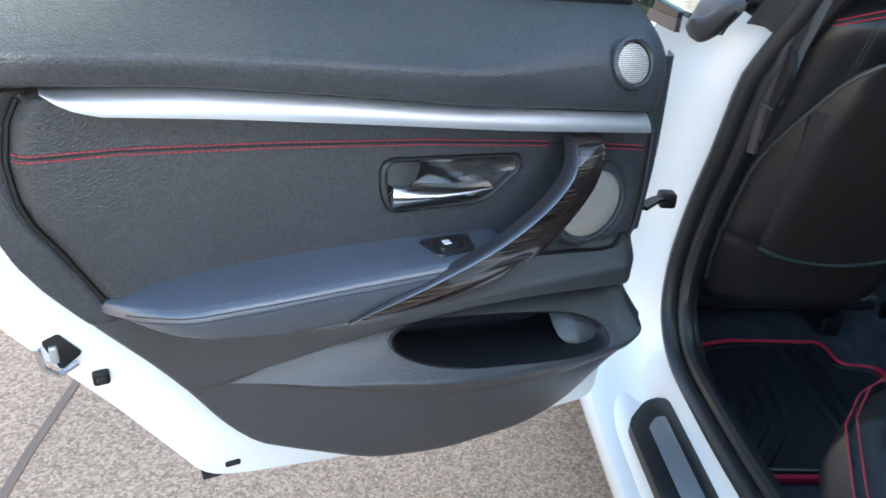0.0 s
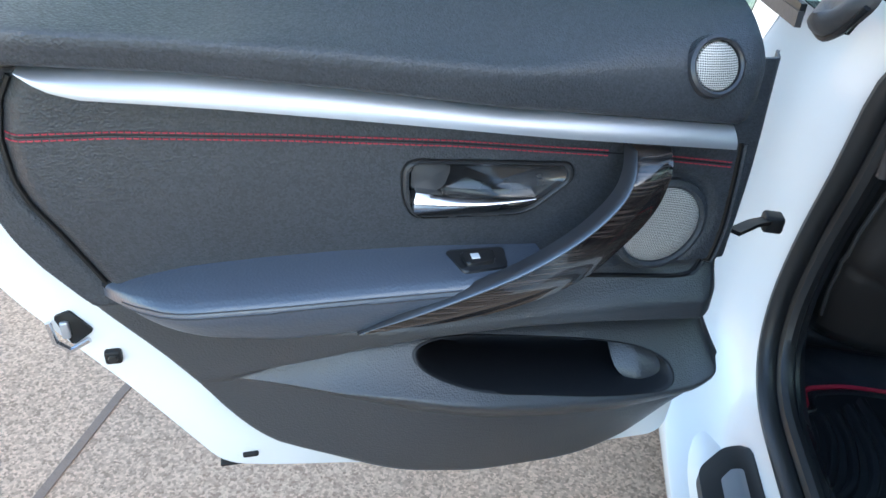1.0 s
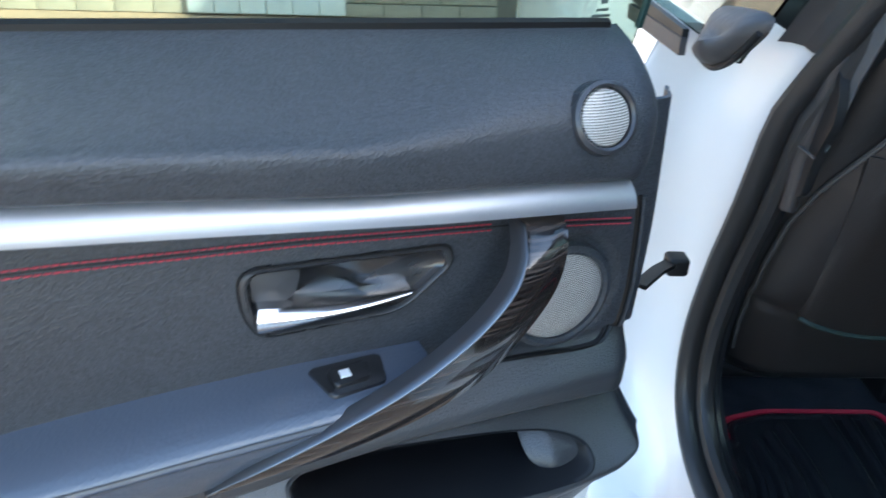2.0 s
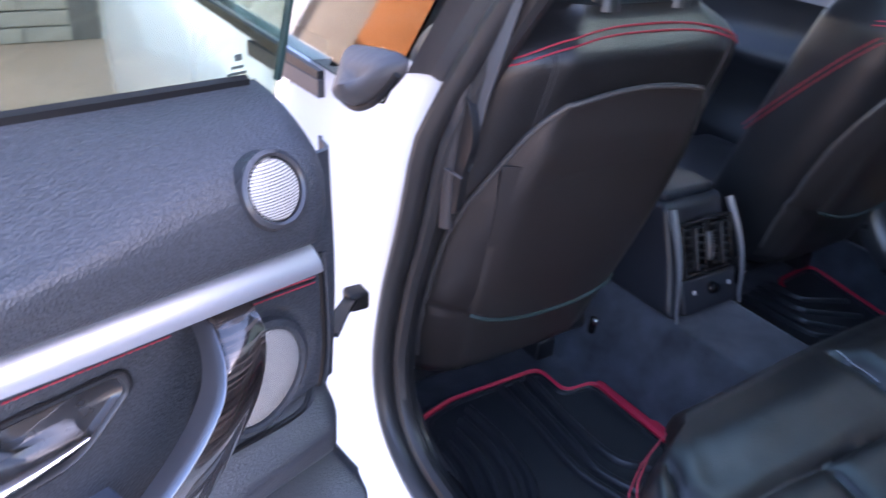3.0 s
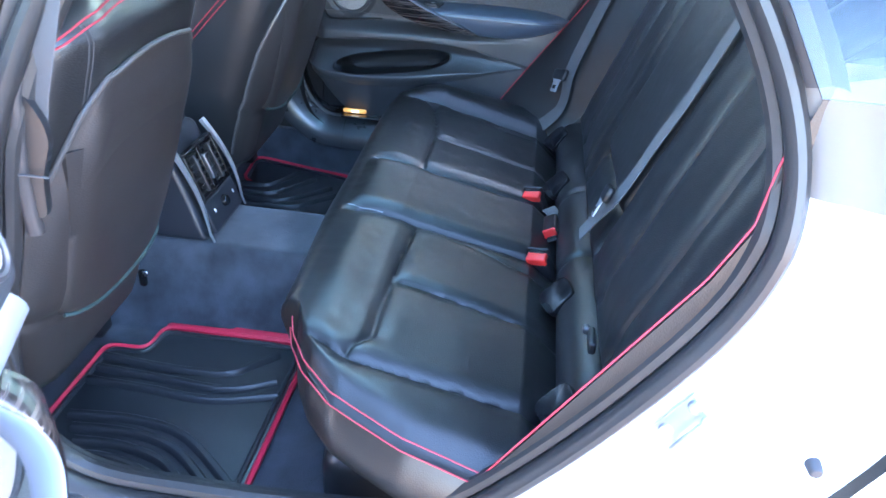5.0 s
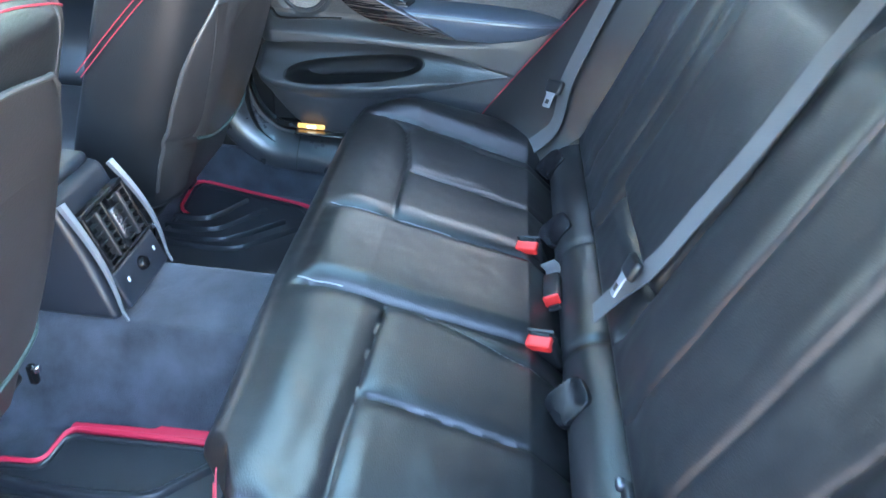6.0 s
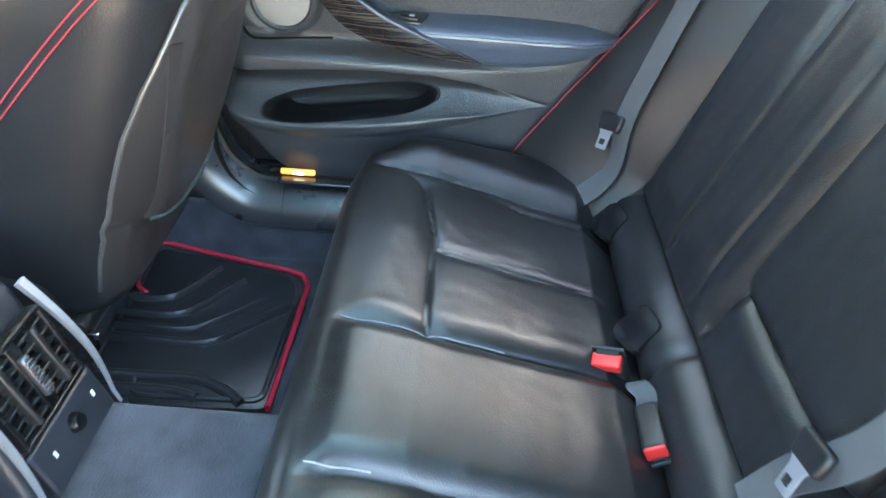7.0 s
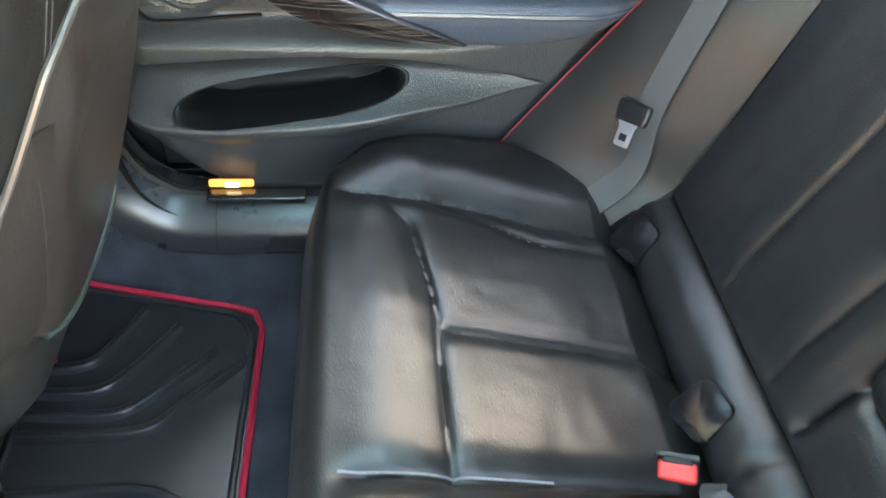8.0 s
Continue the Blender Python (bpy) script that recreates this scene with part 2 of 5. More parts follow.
M_GLASS = glass_material("tinted_glass")
M_DOORGLASS = glass_material("door_glass", (0.33, 0.43, 0.37))
M_PRIVACY = glass_material("privacy_glass", (0.66, 0.71, 0.69))
M_SCREEN = glass_material("windscreen_glass", (0.42, 0.46, 0.44))
M_SIDE = glass_material("front_side_glass", (0.45, 0.52, 0.49))
M_CLOTH = material("headliner_cloth", (0.035, 0.034, 0.034), 0.95, grain=0.4, grain_size=0.002, spec=0.1)
M_LAMP = material("courtesy_lamp_lens", (1.0, 0.50, 0.13), 0.3, emit=0.028)
M_ASPHALT = material("pale_asphalt", (0.50, 0.335, 0.225), 0.9, grain=0.8, grain_size=0.006, vary=0.18, vary_size=0.7, speck=(0.40, 0.006), spec=0.2)
M_TAR = material("joint_filler", (0.24, 0.165, 0.12), 0.9, grain=0.6, grain_size=0.02)
M_BRICK = material("brown_brick", (0.22, 0.15, 0.10), 0.9, grain=0.6, grain_size=0.01, vary=0.3, vary_size=0.2)
M_STUCCO = material("pale_stucco", (0.62, 0.62, 0.58), 0.9, grain=0.5, grain_size=0.02)

# ---- setting: drive, house wall ----
def build_ground():
    bm = sheet(lambda s, t: Vector((-40 + 80 * s, -40 + 80 * t, 0.0)), 40, 40)
    single("ground", bm, M_ASPHALT, "pale speckled asphalt driveway in open shade", "ground", kind="structure")
    bm = strap([Vector((-2.12 + 0.012 * math.sin(i * 1.7), -6 + 0.35 * i, 0.002)) for i in range(36)], 0.022, 0.006, (0, 0, 1))
    single("ground_joint", bm, M_TAR, "dark brown filled joint in the asphalt", "joint", kind="structure")


build_ground()

# ---- the car body round the rear door opening ----
CAR = thing("car", "white hatchback with its rear passenger door wide open", "car")

LOOP = [(0.06, 0.475), (0.14, 0.53), (0.165, 0.63), (0.145, 0.76), (0.105, 0.89), (0.06, 1.06), (0.0, 1.20), (-0.10, 1.35), (-0.22, 1.44),
        (-0.42, 1.46), (-0.60, 1.40), (-0.70, 1.30), (-0.772, 1.19), (-0.805, 1.09), (-0.802, 0.995), (-0.766, 0.895), (-0.676, 0.750),
        (-0.580, 0.625), (-0.495, 0.535), (-0.41, 0.485), (-0.25, 0.468), (-0.08, 0.465)]
LOOP_MID = Vector((0, -0.30, 0.90))


def lean(z):
    """How far the body side stands in from its widest line at height z."""
    return 0.30 * max(0.0, z - 1.02) ** 1.0 + 0.25 * max(0.0, z - 1.3)


def opening(side, out, off, n=5):
    """The line round the door opening, off metres outside it and out metres nearer the outer skin."""
    pts = spline([Vector((0, y, z)) for y, z in LOOP], n, True)
    m = len(pts)
    res = []
    for i, p in enumerate(pts):
        tan = (pts[(i + 1) % m] - pts[i - 1]).normalized()
        nor = Vector((0, tan.z, -tan.y))
        if nor.dot(p - LOOP_MID) < 0:
            nor = -nor
        q = p + nor * off
        res.append(Vector((side * (0.745 + out - lean(q.z)), q.y, q.z)))
    return res


def rings_mesh(rings):
    bm = bmesh.new()
    vs = [[bm.verts.new(p) for p in r] for r in rings]
    m = len(vs[0])
    for a, b in zip(vs, vs[1:]):
        for i in range(m):
            bm.faces.new((a[i], a[(i + 1) % m], b[(i + 1) % m], b[i]))
    return bm


def body_side(side):
    jamb = rings_mesh([opening(side, o, f) for o, f in ((-0.015, -0.004), (-0.012, 0.006), (0.0, 0.016), (0.008, 0.026), (0.020, 0.050), (0.036, 0.075),
                                                         (0.055, 0.098), (0.080, 0.112), (0.110, 0.120), (0.135, 0.126), (0.140, 0.130))])
    if side > 0:
        part("seal_carrier", jamb, M_RUBBER, CAR, "dark rubber round the closed door")
    else:
        upper = rings_mesh([opening(side, o, f) for o, f in ((-0.015, -0.004), (-0.012, 0.006), (0.0, 0.014), (0.010, 0.022), (0.016, 0.034), (0.030, 0.040), (0.045, 0.042))])
        bmesh.ops.delete(upper, geom=[f for f in upper.faces if f.calc_center_median().z < (1.105 if f.calc_center_median().y > -0.4 else 1.185)], context="FACES")
        bmesh.ops.delete(jamb, geom=[f for f in jamb.faces if f.calc_center_median().z >= (1.105 if f.calc_center_median().y > -0.4 else 1.185)], context="FACES")
        corner = jamb.copy()
        def in_corner(f):
            c = f.calc_center_median()
            return c.y < -0.4 and c.z > 1.078
        bmesh.ops.delete(corner, geom=[f for f in corner.faces if not in_corner(f)], context="FACES")
        bmesh.ops.delete(jamb, geom=[f for f in jamb.faces if in_corner(f)], context="FACES")
        # upper rear corner of the white jamb, its shade put into the colour
        part("shaded_corner", corner, M_SHADEDPAINT, CAR, "white jamb at the rear door corner, shade painted in as beige-grey")
        part("door_jamb", jamb, M_PAINT, CAR, "glossy white painted door jamb")
        part("frame_seal", upper, M_CAPGREY, CAR, "grey rubber frame above the belt line")
    if side > 0:
        return
    seal = sweep(opening(side, 0.0, 0.0), circle(0.013, 10, 1.35), (1, 0, 0), True)
    part("door_seal", seal, M_SEAL, CAR, "black rubber door seal")
    lip = sweep(opening(side, -0.026, -0.012), circle(0.012, 8, 1.2), (1, 0, 0), True)
    part("seal_lip", lip, M_SEAL, CAR)
    trim = rings_mesh([opening(side, o, f) for o, f in ((-0.036, -0.006), (-0.042, -0.014), (-0.050, -0.012), (-0.054, 0.010))])
    part("opening_trim", trim, M_PLASTIC, CAR, "dark plastic trim round the opening")


def skin_x(z, side):
    """Outer skin of the car at height z."""
    return side * (0.885 - lean(z) * 1.0 - 0.10 * max(0, 0.45 - z) + 0.012 * bump(z, 0.85, 0.12))


def outer_skins(side):
    # rear quarter
    op = opening(side, 0.14, 0.128)
    rear = max(range(len(op)), key=lambda i: -op[i].y)

    def edge_y(z):
        return min(p.y for p in op if abs(p.z - z) < 0.035 and p.y < -0.3) if 0.37 < z < 1.55 else -0.3

    def f(s, t):
        z = 0.45 + (1.19 - 0.45) * t
        y0 = edge_y(z)
        y = y0 + (-2.1 - y0) * s
        return Vector((skin_x(z, side) - side * 0.15 * s ** 3, y, z))
    part("quarter_panel", sheet(f, 16, 14), M_PAINT, CAR, "white painted rear quarter panel")
    # front door, closed
    fore = opening(side, 0.14, 0.128)

    def front_edge(z):
        ys = [p.y for p in fore if abs(p.z - max(0.40, min(1.10, z))) < 0.04 and p.y > -0.1]
        return max(ys) if ys else 0.25

    def g(s, t):
        z = 0.26 + 0.84 * t
        y0 = front_edge(z)
        return Vector((skin_x(z, side), y0 + (1.352 - y0) * s, z))
    part("front_door", sheet(g, 10, 14, lambda s, t: g(s, t) - Vector((side * 0.05, 0, 0))), M_PAINT, CAR, "closed white front door")
    # fender

    def h(s, t):
        z = 0.28 + 0.72 * t
        return Vector((skin_x(z, side) - side * 0.22 * s ** 2.2, 1.357 + 1.0 * s, z - 0.16 * s * t))
    part("fender", sheet(h, 10, 10), M_PAINT, CAR, "white front fender")
    # rocker under the doors

    def k(s, t):
        a = radians(-70 + 160 * t)
        return Vector((side * (0.80 + 0.075 * math.cos(a)), -0.42 + 1.85 * s, 0.29 + 0.085 * math.sin(a)))
    part("rocker", sheet(k, 16, 10), M_PAINT, CAR, "white rocker panel")
    # front side glass with its black sealing strip
    def wy(s, t):
        return 0.005 + 1.25 * s - 0.12 * t + (-0.55 * s * t)

    def w(s, t):
        z = 1.10 + 0.32 * t
        return Vector((side * (0.865 - lean(z)), wy(s, t), z))
    glm = M_SIDE
    gl = part("front_window", sheet(w, 6, 6, lambda s, t: w(s, t) - Vector((side * 0.004, 0, 0))), glm, CAR, "green-tinted front side glass")
    gl.visible_shadow = False
    belt = strap([Vector((side * 0.868, 0.10 + 0.115 * i, 1.106)) for i in range(11)], 0.014, 0.008, (1, 0, 0))
    part("belt_strip", belt, M_RUBBER, CAR, "black window sealing strip")
    applique = strap([Vector((side * 0.870, 0.095 + 0.05 * i, 1.094 - 0.002 * i)) for i in range(6)], 0.020, 0.008, (1, 0, 0))
    part("pillar_applique", applique, M_CAPGREY, CAR, "dark grey pillar moulding")
    # rear quarter glass

    def q(s, t):
        z = 1.195 + 0.17 * t
        return Vector((side * (0.850 - lean(z)), -0.775 - 0.34 * s + 0.10 * t, z))
    part("quarter_window", sheet(q, 4, 4, lambda s, t: q(s, t) - Vector((side * 0.004, 0, 0))), M_PRIVACY, CAR, "tinted quarter window").visible_shadow = False


M_PILLAR = material("pillar_plastic", (0.05, 0.046, 0.042), 0.4, grain=0.12, grain_size=0.002)
M_GUIDE = material("guide_plastic", (0.040, 0.036, 0.036), 0.45, grain=0.2, grain_size=0.002)
M_GUIDEEDGE = material("guide_edge_plastic", (0.09, 0.085, 0.085), 0.4)
M_CAPGREY = material("grey_rubber", (0.052, 0.047, 0.047), 0.55, grain=0.15, grain_size=0.01)
M_SEAL = material("seal_rubber", (0.022, 0.021, 0.021), 0.42, spec=0.6, grain=0.1, grain_size=0.004)
# white paint darkened to beige-grey to stand for shade
M_SHADEDPAINT = material("shaded_white_paint", (0.16, 0.145, 0.13), 0.4, grain=0.1, grain_size=0.004)
for side in (-1, 1):
    body_side(side)
    outer_skins(side)


def cabin_shell():
    # roof with headliner
    def roof(s, t):
        y = 0.95 - 2.1 * s
        x = -0.60 + 1.2 * t
        return Vector((x, y, 1.52 - 0.10 * (2 * t - 1) ** 4 - 0.10 * (abs(y + 0.1) / 1.1) ** 2.2))
    # a panoramic glass panel is let into roof and headliner
    def in_panel(c):
        return abs(c.x) < 0.41 and -0.55 < c.y < 0.22
    outer = sheet(roof, 28, 24)
    bmesh.ops.delete(outer, geom=[f for f in outer.faces if in_panel(f.calc_center_median())], context="FACES")
    part("roof", outer, M_PAINT, CAR, "white car roof")
    inner = sheet(lambda s, t: roof(s, t) - Vector((0, 0, 0.035)), 28, 24)
    bmesh.ops.delete(inner, geom=[f for f in inner.faces if in_panel(f.calc_center_median())], context="FACES")
    part("headliner", inner, M_CLOTH, CAR, "dark grey cloth headliner")
    part("roof_panel", sheet(lambda s, t: roof(0.28 + 0.50 * s, 0.09 + 0.82 * t) - Vector((0, 0, 0.012)), 14, 12, lambda s, t: roof(0.28 + 0.50 * s, 0.09 + 0.82 * t) - Vector((0, 0, 0.018))), M_GLASS, CAR, "green-tinted panoramic roof glass").visible_shadow = False
    # parcel shelf and tail
    part("parcel_shelf", rbox((1.3, 0.55, 0.03), 0.012, (2, 2, 1), (0, -1.16, 1.06)), M_PLASTIC, CAR)
    part("tail", rbox((1.5, 0.08, 0.75), 0.03, (2, 1, 2), (0, -1.9, 0.72)), M_PAINT, CAR)
    # bulkhead, dashboard
    part("dashboard", rbox((1.40, 0.40, 0.32), 0.10, (4, 3, 3), (0, 1.18, 0.88)), M_PLASTIC, CAR, "dark dashboard")
    part("bulkhead", rbox((1.45, 0.04, 0.65), 0.01, (1, 1, 1), (0, 1.36, 0.62)), M_PLASTIC, CAR)

    def carpet(s, t):
        x = -0.735 + 1.47 * s
        y = -0.36 + 1.72 * t
        xx = abs(x + 0.015)
        hump = 0.185 * (1 - smooth(0.09, 0.19, xx))
        side = 0.125 * smooth(0.702, 0.722, x) if x > 0 else 0.05 * smooth(0.66, 0.72, -x)
        back = 0.03 * smooth(-0.16, -0.26, y)
        toe = 0.25 * smooth(0.85, 1.3, y)
        return Vector((x, y, 0.345 + max(hump, side) + back + toe + 0.002 * noise.noise(Vector((x * 9, y * 9, 0)))))
    part("carpet", sheet(carpet, 200, 60), M_CARPET, CAR, "dark blue-grey cabin carpet")
    # inner faces of the closed front doors
    for sd in (-1, 1):
        def fd(s, t, sd=sd):
            z = 0.40 + 0.70 * t
            return Vector((sd * (0.80 - 0.045 * bump(z, 0.86, 0.05) - 0.05 * bump(z, 0.60, 0.07) - 0.02 * smooth(1.0, 1.1, z)), 0.28 + 1.04 * s, z))
        pn = part("front_door_panel", sheet(fd, 12, 40), M_PLASTIC, CAR, "dark front door panel")
        part("panel_strip", strap([Vector((sd * 0.792, 0.22 + 0.1 * i, 1.035 + 0.003 * i)) for i in range(11)], 0.028, 0.006, (1, 0, 0)), M_SILVER, pn, "satin aluminium trim strip")
    # closing trims beside the shut rear door
    part("door_backing", rbox((0.02, 0.50, 0.75), 0.005, (1, 1, 1), (0.850, 0.38, 0.75)), M_RUBBER, CAR, "black sound-proofing behind the front door trim")
    part("windscreen", sheet(lambda s, t: Vector((-0.60 + 1.2 * s, 0.93 + 0.72 * t, 1.425 - 0.40 * t + 0.05 * math.sin(math.pi * s) * (1 - t))), 10, 8, lambda s, t: Vector((-0.60 + 1.2 * s, 0.935 + 0.72 * t, 1.420 - 0.40 * t + 0.05 * math.sin(math.pi * s) * (1 - t)))), M_SCREEN, CAR, "tinted windscreen").visible_shadow = False
    part("rear_window", sheet(lambda s, t: Vector((-0.58 + 1.16 * s, -1.13 - 0.76 * t, 1.40 - 0.30 * t)), 6, 6, lambda s, t: Vector((-0.58 + 1.16 * s, -1.13 - 0.76 * t, 1.395 - 0.30 * t))), M_PRIVACY, CAR, "tinted glass of the tailgate").visible_shadow = False
    part("sill_wall", rbox((0.02, 0.95, 0.24), 0.005, (1, 1, 1), (0.835, -0.12, 0.40)), M_RUBBER, CAR, "black inner sill wall")

    def pillar(s, t):
        z = 0.42 + 1.0 * t
        y = float(np.interp(z, [0.42, 0.63, 0.89, 1.06, 1.2, 1.44], [0.17, 0.18, 0.13, 0.085, 0.02, -0.17]))
        return Vector((0.752 - lean(z) + 0.012 * math.sin(math.pi * s), y + 0.19 * s, z))
    part("pillar_cover", sheet(pillar, 10, 24), M_PILLAR, CAR, "grey-brown plastic pillar cover")
    # underbody
    part("underbody", rbox((1.56, 3.2, 0.06), 0.02, (1, 1, 1), (0, -0.2, 0.27)), M_RUBBER, CAR)


cabin_shell()

# ---- house and garden round the drive ----
M_LIGHTBRICK = material("buff_brick", (0.42, 0.35, 0.27), 0.9, grain=0.5, grain_size=0.012, vary=0.25, vary_size=0.12)
M_DARKBRICK = material("dark_brown_brick", (0.075, 0.045, 0.033), 0.85, grain=0.5, grain_size=0.02, vary=0.4, vary_size=0.25)
M_ORANGE = material("orange_render", (0.55, 0.20, 0.06), 0.85, grain=0.4, grain_size=0.02)
M_GARAGE = material("white_garage_door", (0.82, 0.81, 0.79), 0.5, vary=0.06)
M_MORTAR = material("mortar", (0.20, 0.17, 0.14), 0.95, grain=0.5, grain_size=0.01)


def brick_wall(label, cx, cy, yaw, width, height, brick, mat, mortar, kind_part=True):
    """A wall facing its local -y, bricks of size (length, height) proud of the mortar."""
    root = tagged(new("brick_wall"), label, "wall", kind="structure")
    root.matrix_world = pose(cx, cy, 0, 0, 0, yaw)
    part("wall_core", rbox((width, 0.2, height), 0.005, (1, 1, 1), (0, 0.1, height / 2)), mortar, root, "plain wall core")
    bl, bh = brick
    proto = None
    rows = int(height / bh)
    for r in range(rows):
        n = int(width / bl)
        for i in range(n):
            x = -width / 2 + (i + 0.5 + (0.5 if r % 2 and i < n - 1 else 0)) * bl
            if proto is None:
                proto = part("brick", rbox((bl - 0.012, 0.03, bh - 0.012), 0.004, (1, 1, 1)), mat, root)
                ob = proto
            else:
                ob = new("brick", proto.data)
                ob.parent = root
            ob.matrix_local = pose(x, -0.008 + 0.004 * random.random(), (r + 0.5) * bh)
    return root


# unseen wall, added to keep the direct sun off the car
single("shade_wall", rbox((0.4, 26, 8.2), 0.02, (1, 1, 1), (7.2, -3, 4.1)), M_STUCCO, "unseen pale wall added to shade the drive", "wall", kind="structure")
brick_wall("low buff brick house wall across the drive", -2.9, 5.25, 0, 5.0, 0.66, (0.30, 0.11), M_LIGHTBRICK, M_MORTAR)
single("house_wall", rbox((4.2, 0.2, 2.4), 0.01, (1, 1, 1), (-1.5, 5.37, 1.86)), M_LIGHTBRICK, "buff house wall above the brick plinth", "wall", kind="structure")


def garage_door():
    root = thing("garage_door", "white panelled garage door in the house wall", "garage door")
    for i in range(6):
        part("panel", rbox((0.20, 0.05, 2.1), 0.012, (1, 1, 2), (-2.98 + 0.205 * i + 0.06, 5.20, 1.07)), M_GARAGE, root)


garage_door()
brick_wall("dark brown brick pillar wall beside the garden", -6.71, 3.75, 54, 2.6, 3.6, (0.42, 0.16), M_DARKBRICK, M_MORTAR)
single("orange_wall", rbox((0.9, 0.25, 3.2), 0.02, (1, 1, 1), (-4.9, 7.0, 1.6)), M_ORANGE, "orange rendered wall end", "wall", kind="structure")
single("garden_wall", rbox((0.8, 0.25, 3.4), 0.02, (1, 1, 1), (-6.0, 7.2, 1.7)), M_BRICK, "brown garden wall", "wall", kind="structure")


def bush(x, y, r, h, label, mat, n=900):
    root = thing("shrub", label, "shrub", "garden shrubs", pose(x, y, 0))
    rnd = random.Random(int(x * 100))
    tr = bmesh.new()
    for i in range(7):
        a = rnd.uniform(0, 6.28)
        tube(spline([Vector((0.05 * math.cos(a), 0.05 * math.sin(a), 0)), Vector((r * 0.3 * math.cos(a), r * 0.3 * math.sin(a), h * 0.4)), Vector((r * 0.7 * math.cos(a), r * 0.7 * math.sin(a), h * 0.8))], 4), 0.035, 6, scale=lambda t: 1 - 0.75 * t, bm=tr)
    part("stems", tr, M_BRICK, root)
    bm = bmesh.new()
    for i in range(n):
        a, b, q = rnd.uniform(0, 6.28), rnd.uniform(-0.9, 1.0), rnd.uniform(0.45, 1.0) ** 0.5
        lump = 1 + 0.25 * math.sin(3 * a + 2) * math.cos(2.5 * b)
        c = Vector((r * q * lump * math.cos(a) * math.cos(b), r * q * lump * math.sin(a) * math.cos(b), h * 0.6 + h * 0.42 * q * lump * math.sin(b)))
        d = Vector((rnd.uniform(-1, 1), rnd.uniform(-1, 1), rnd.uniform(-0.6, 0.9))).normalized()
        e = d.cross(Vector((rnd.uniform(-1, 1), rnd.uniform(-1, 1), 0.3))).normalized()
        L, W = rnd.uniform(0.07, 0.13), rnd.uniform(0.025, 0.045)
        vs = [bm.verts.new(c + d * s * L + e * w * W) for s, w in ((-1, 0), (0, 1), (1, 0), (0, -1))]
        bm.faces.new(vs)
    tagged(part("leaves", bm, mat, root), kind="stuff")
    return root


M_LEAF = material("yellow_green_leaf", (0.22, 0.26, 0.03), 0.6, vary=0.5, vary_size=0.25)
M_LEAF2 = material("yellow_leaf", (0.42, 0.33, 0.04), 0.6, vary=0.4, vary_size=0.2)
bush(-7.9, 7.6, 1.2, 3.2, "tall yellow-green shrub beside the garden wall", M_LEAF, 1500)
bush(-5.95, 6.5, 0.55, 2.0, "low yellow garden shrub", M_LEAF2)
bush(-8.2, 6.9, 0.9, 2.9, "tall yellow-green shrub beside the garden wall", M_LEAF)

# ---- rear doors: local x along the door from its hinge, y towards the cabin, z up ----
TRIM_TOP = lerp_table([(-0.02, 1.006), (0.279, 1.038), (0.454, 1.063), (0.607, 1.082), (0.731, 1.090), (0.95, 1.095)])
TRIM_BOT = lerp_table([(0.0, 0.981), (0.211, 1.003), (0.398, 1.027), (0.561, 1.047), (0.687, 1.060), (0.715, 1.070), (0.735, 1.0895)])
STITCH_Z = lerp_table([(-0.035, 0.944), (0.11, 0.965), (0.326, 0.988), (0.509, 1.002), (0.672, 1.011), (0.775, 1.011)])
PANEL_LOW = lerp_table([(-0.085, 0.64), (-0.07, 0.60), (-0.04, 0.555), (0.0, 0.494), (0.06, 0.458), (0.11, 0.442), (0.25, 0.438), (0.378, 0.458), (0.52, 0.524), (0.57, 0.553),
                        (0.60, 0.606), (0.65, 0.685), (0.72, 0.770), (0.765, 0.83), (0.80, 0.885), (0.82, 0.95), (0.832, 1.03)])


def PANEL_BOT(u):
    """Lower outline of the inner skin, its corners eased."""
    return sum(PANEL_LOW(u + d) for d in (-0.032, -0.016, 0.0, 0.016, 0.032)) / 5


RIDGE_Z = lerp_table([(-0.09, 0.622), (-0.01, 0.600), (0.072, 0.590), (0.157, 0.594), (0.24, 0.603), (0.356, 0.624), (0.463, 0.648), (0.582, 0.672)])
RIM_Z = lerp_table([(-0.09, 0.655), (-0.03, 0.634), (0.05, 0.626), (0.10, 0.627), (0.20, 0.634), (0.30, 0.647), (0.37, 0.655), (0.463, 0.657), (0.582, 0.676)])
SWOOP_Z = lerp_table([(-0.09, 0.713), (-0.013, 0.720), (0.116, 0.731), (0.237, 0.736), (0.357, 0.732), (0.428, 0.722), (0.506, 0.700), (0.60, 0.677)])
ARM_BACK = lerp_table([(0.12, 0.838), (0.191, 0.845), (0.345, 0.858), (0.453, 0.862), (0.536, 0.861), (0.622, 0.855), (0.683, 0.842), (0.716, 0.826)])
ARM_EDGE = lerp_table([(0.12, 0.846), (0.335, 0.843), (0.431, 0.842), (0.522, 0.840), (0.60, 0.840), (0.66, 0.837), (0.716, 0.824)])
ARM_LOW = lerp_table([(0.12, 0.846), (0.18, 0.838), (0.246, 0.817), (0.323, 0.800), (0.394, 0.787), (0.432, 0.773), (0.524, 0.772), (0.60, 0.784), (0.645, 0.796), (0.69, 0.810), (0.716, 0.821)])
INSERT_U = lerp_table([(0.80, 0.69), (0.829, 0.706), (0.90, 0.741), (0.936, 0.762), (0.963, 0.771), (1.006, 0.774), (1.046, 0.766), (1.07, 0.753), (1.08, 0.728)])




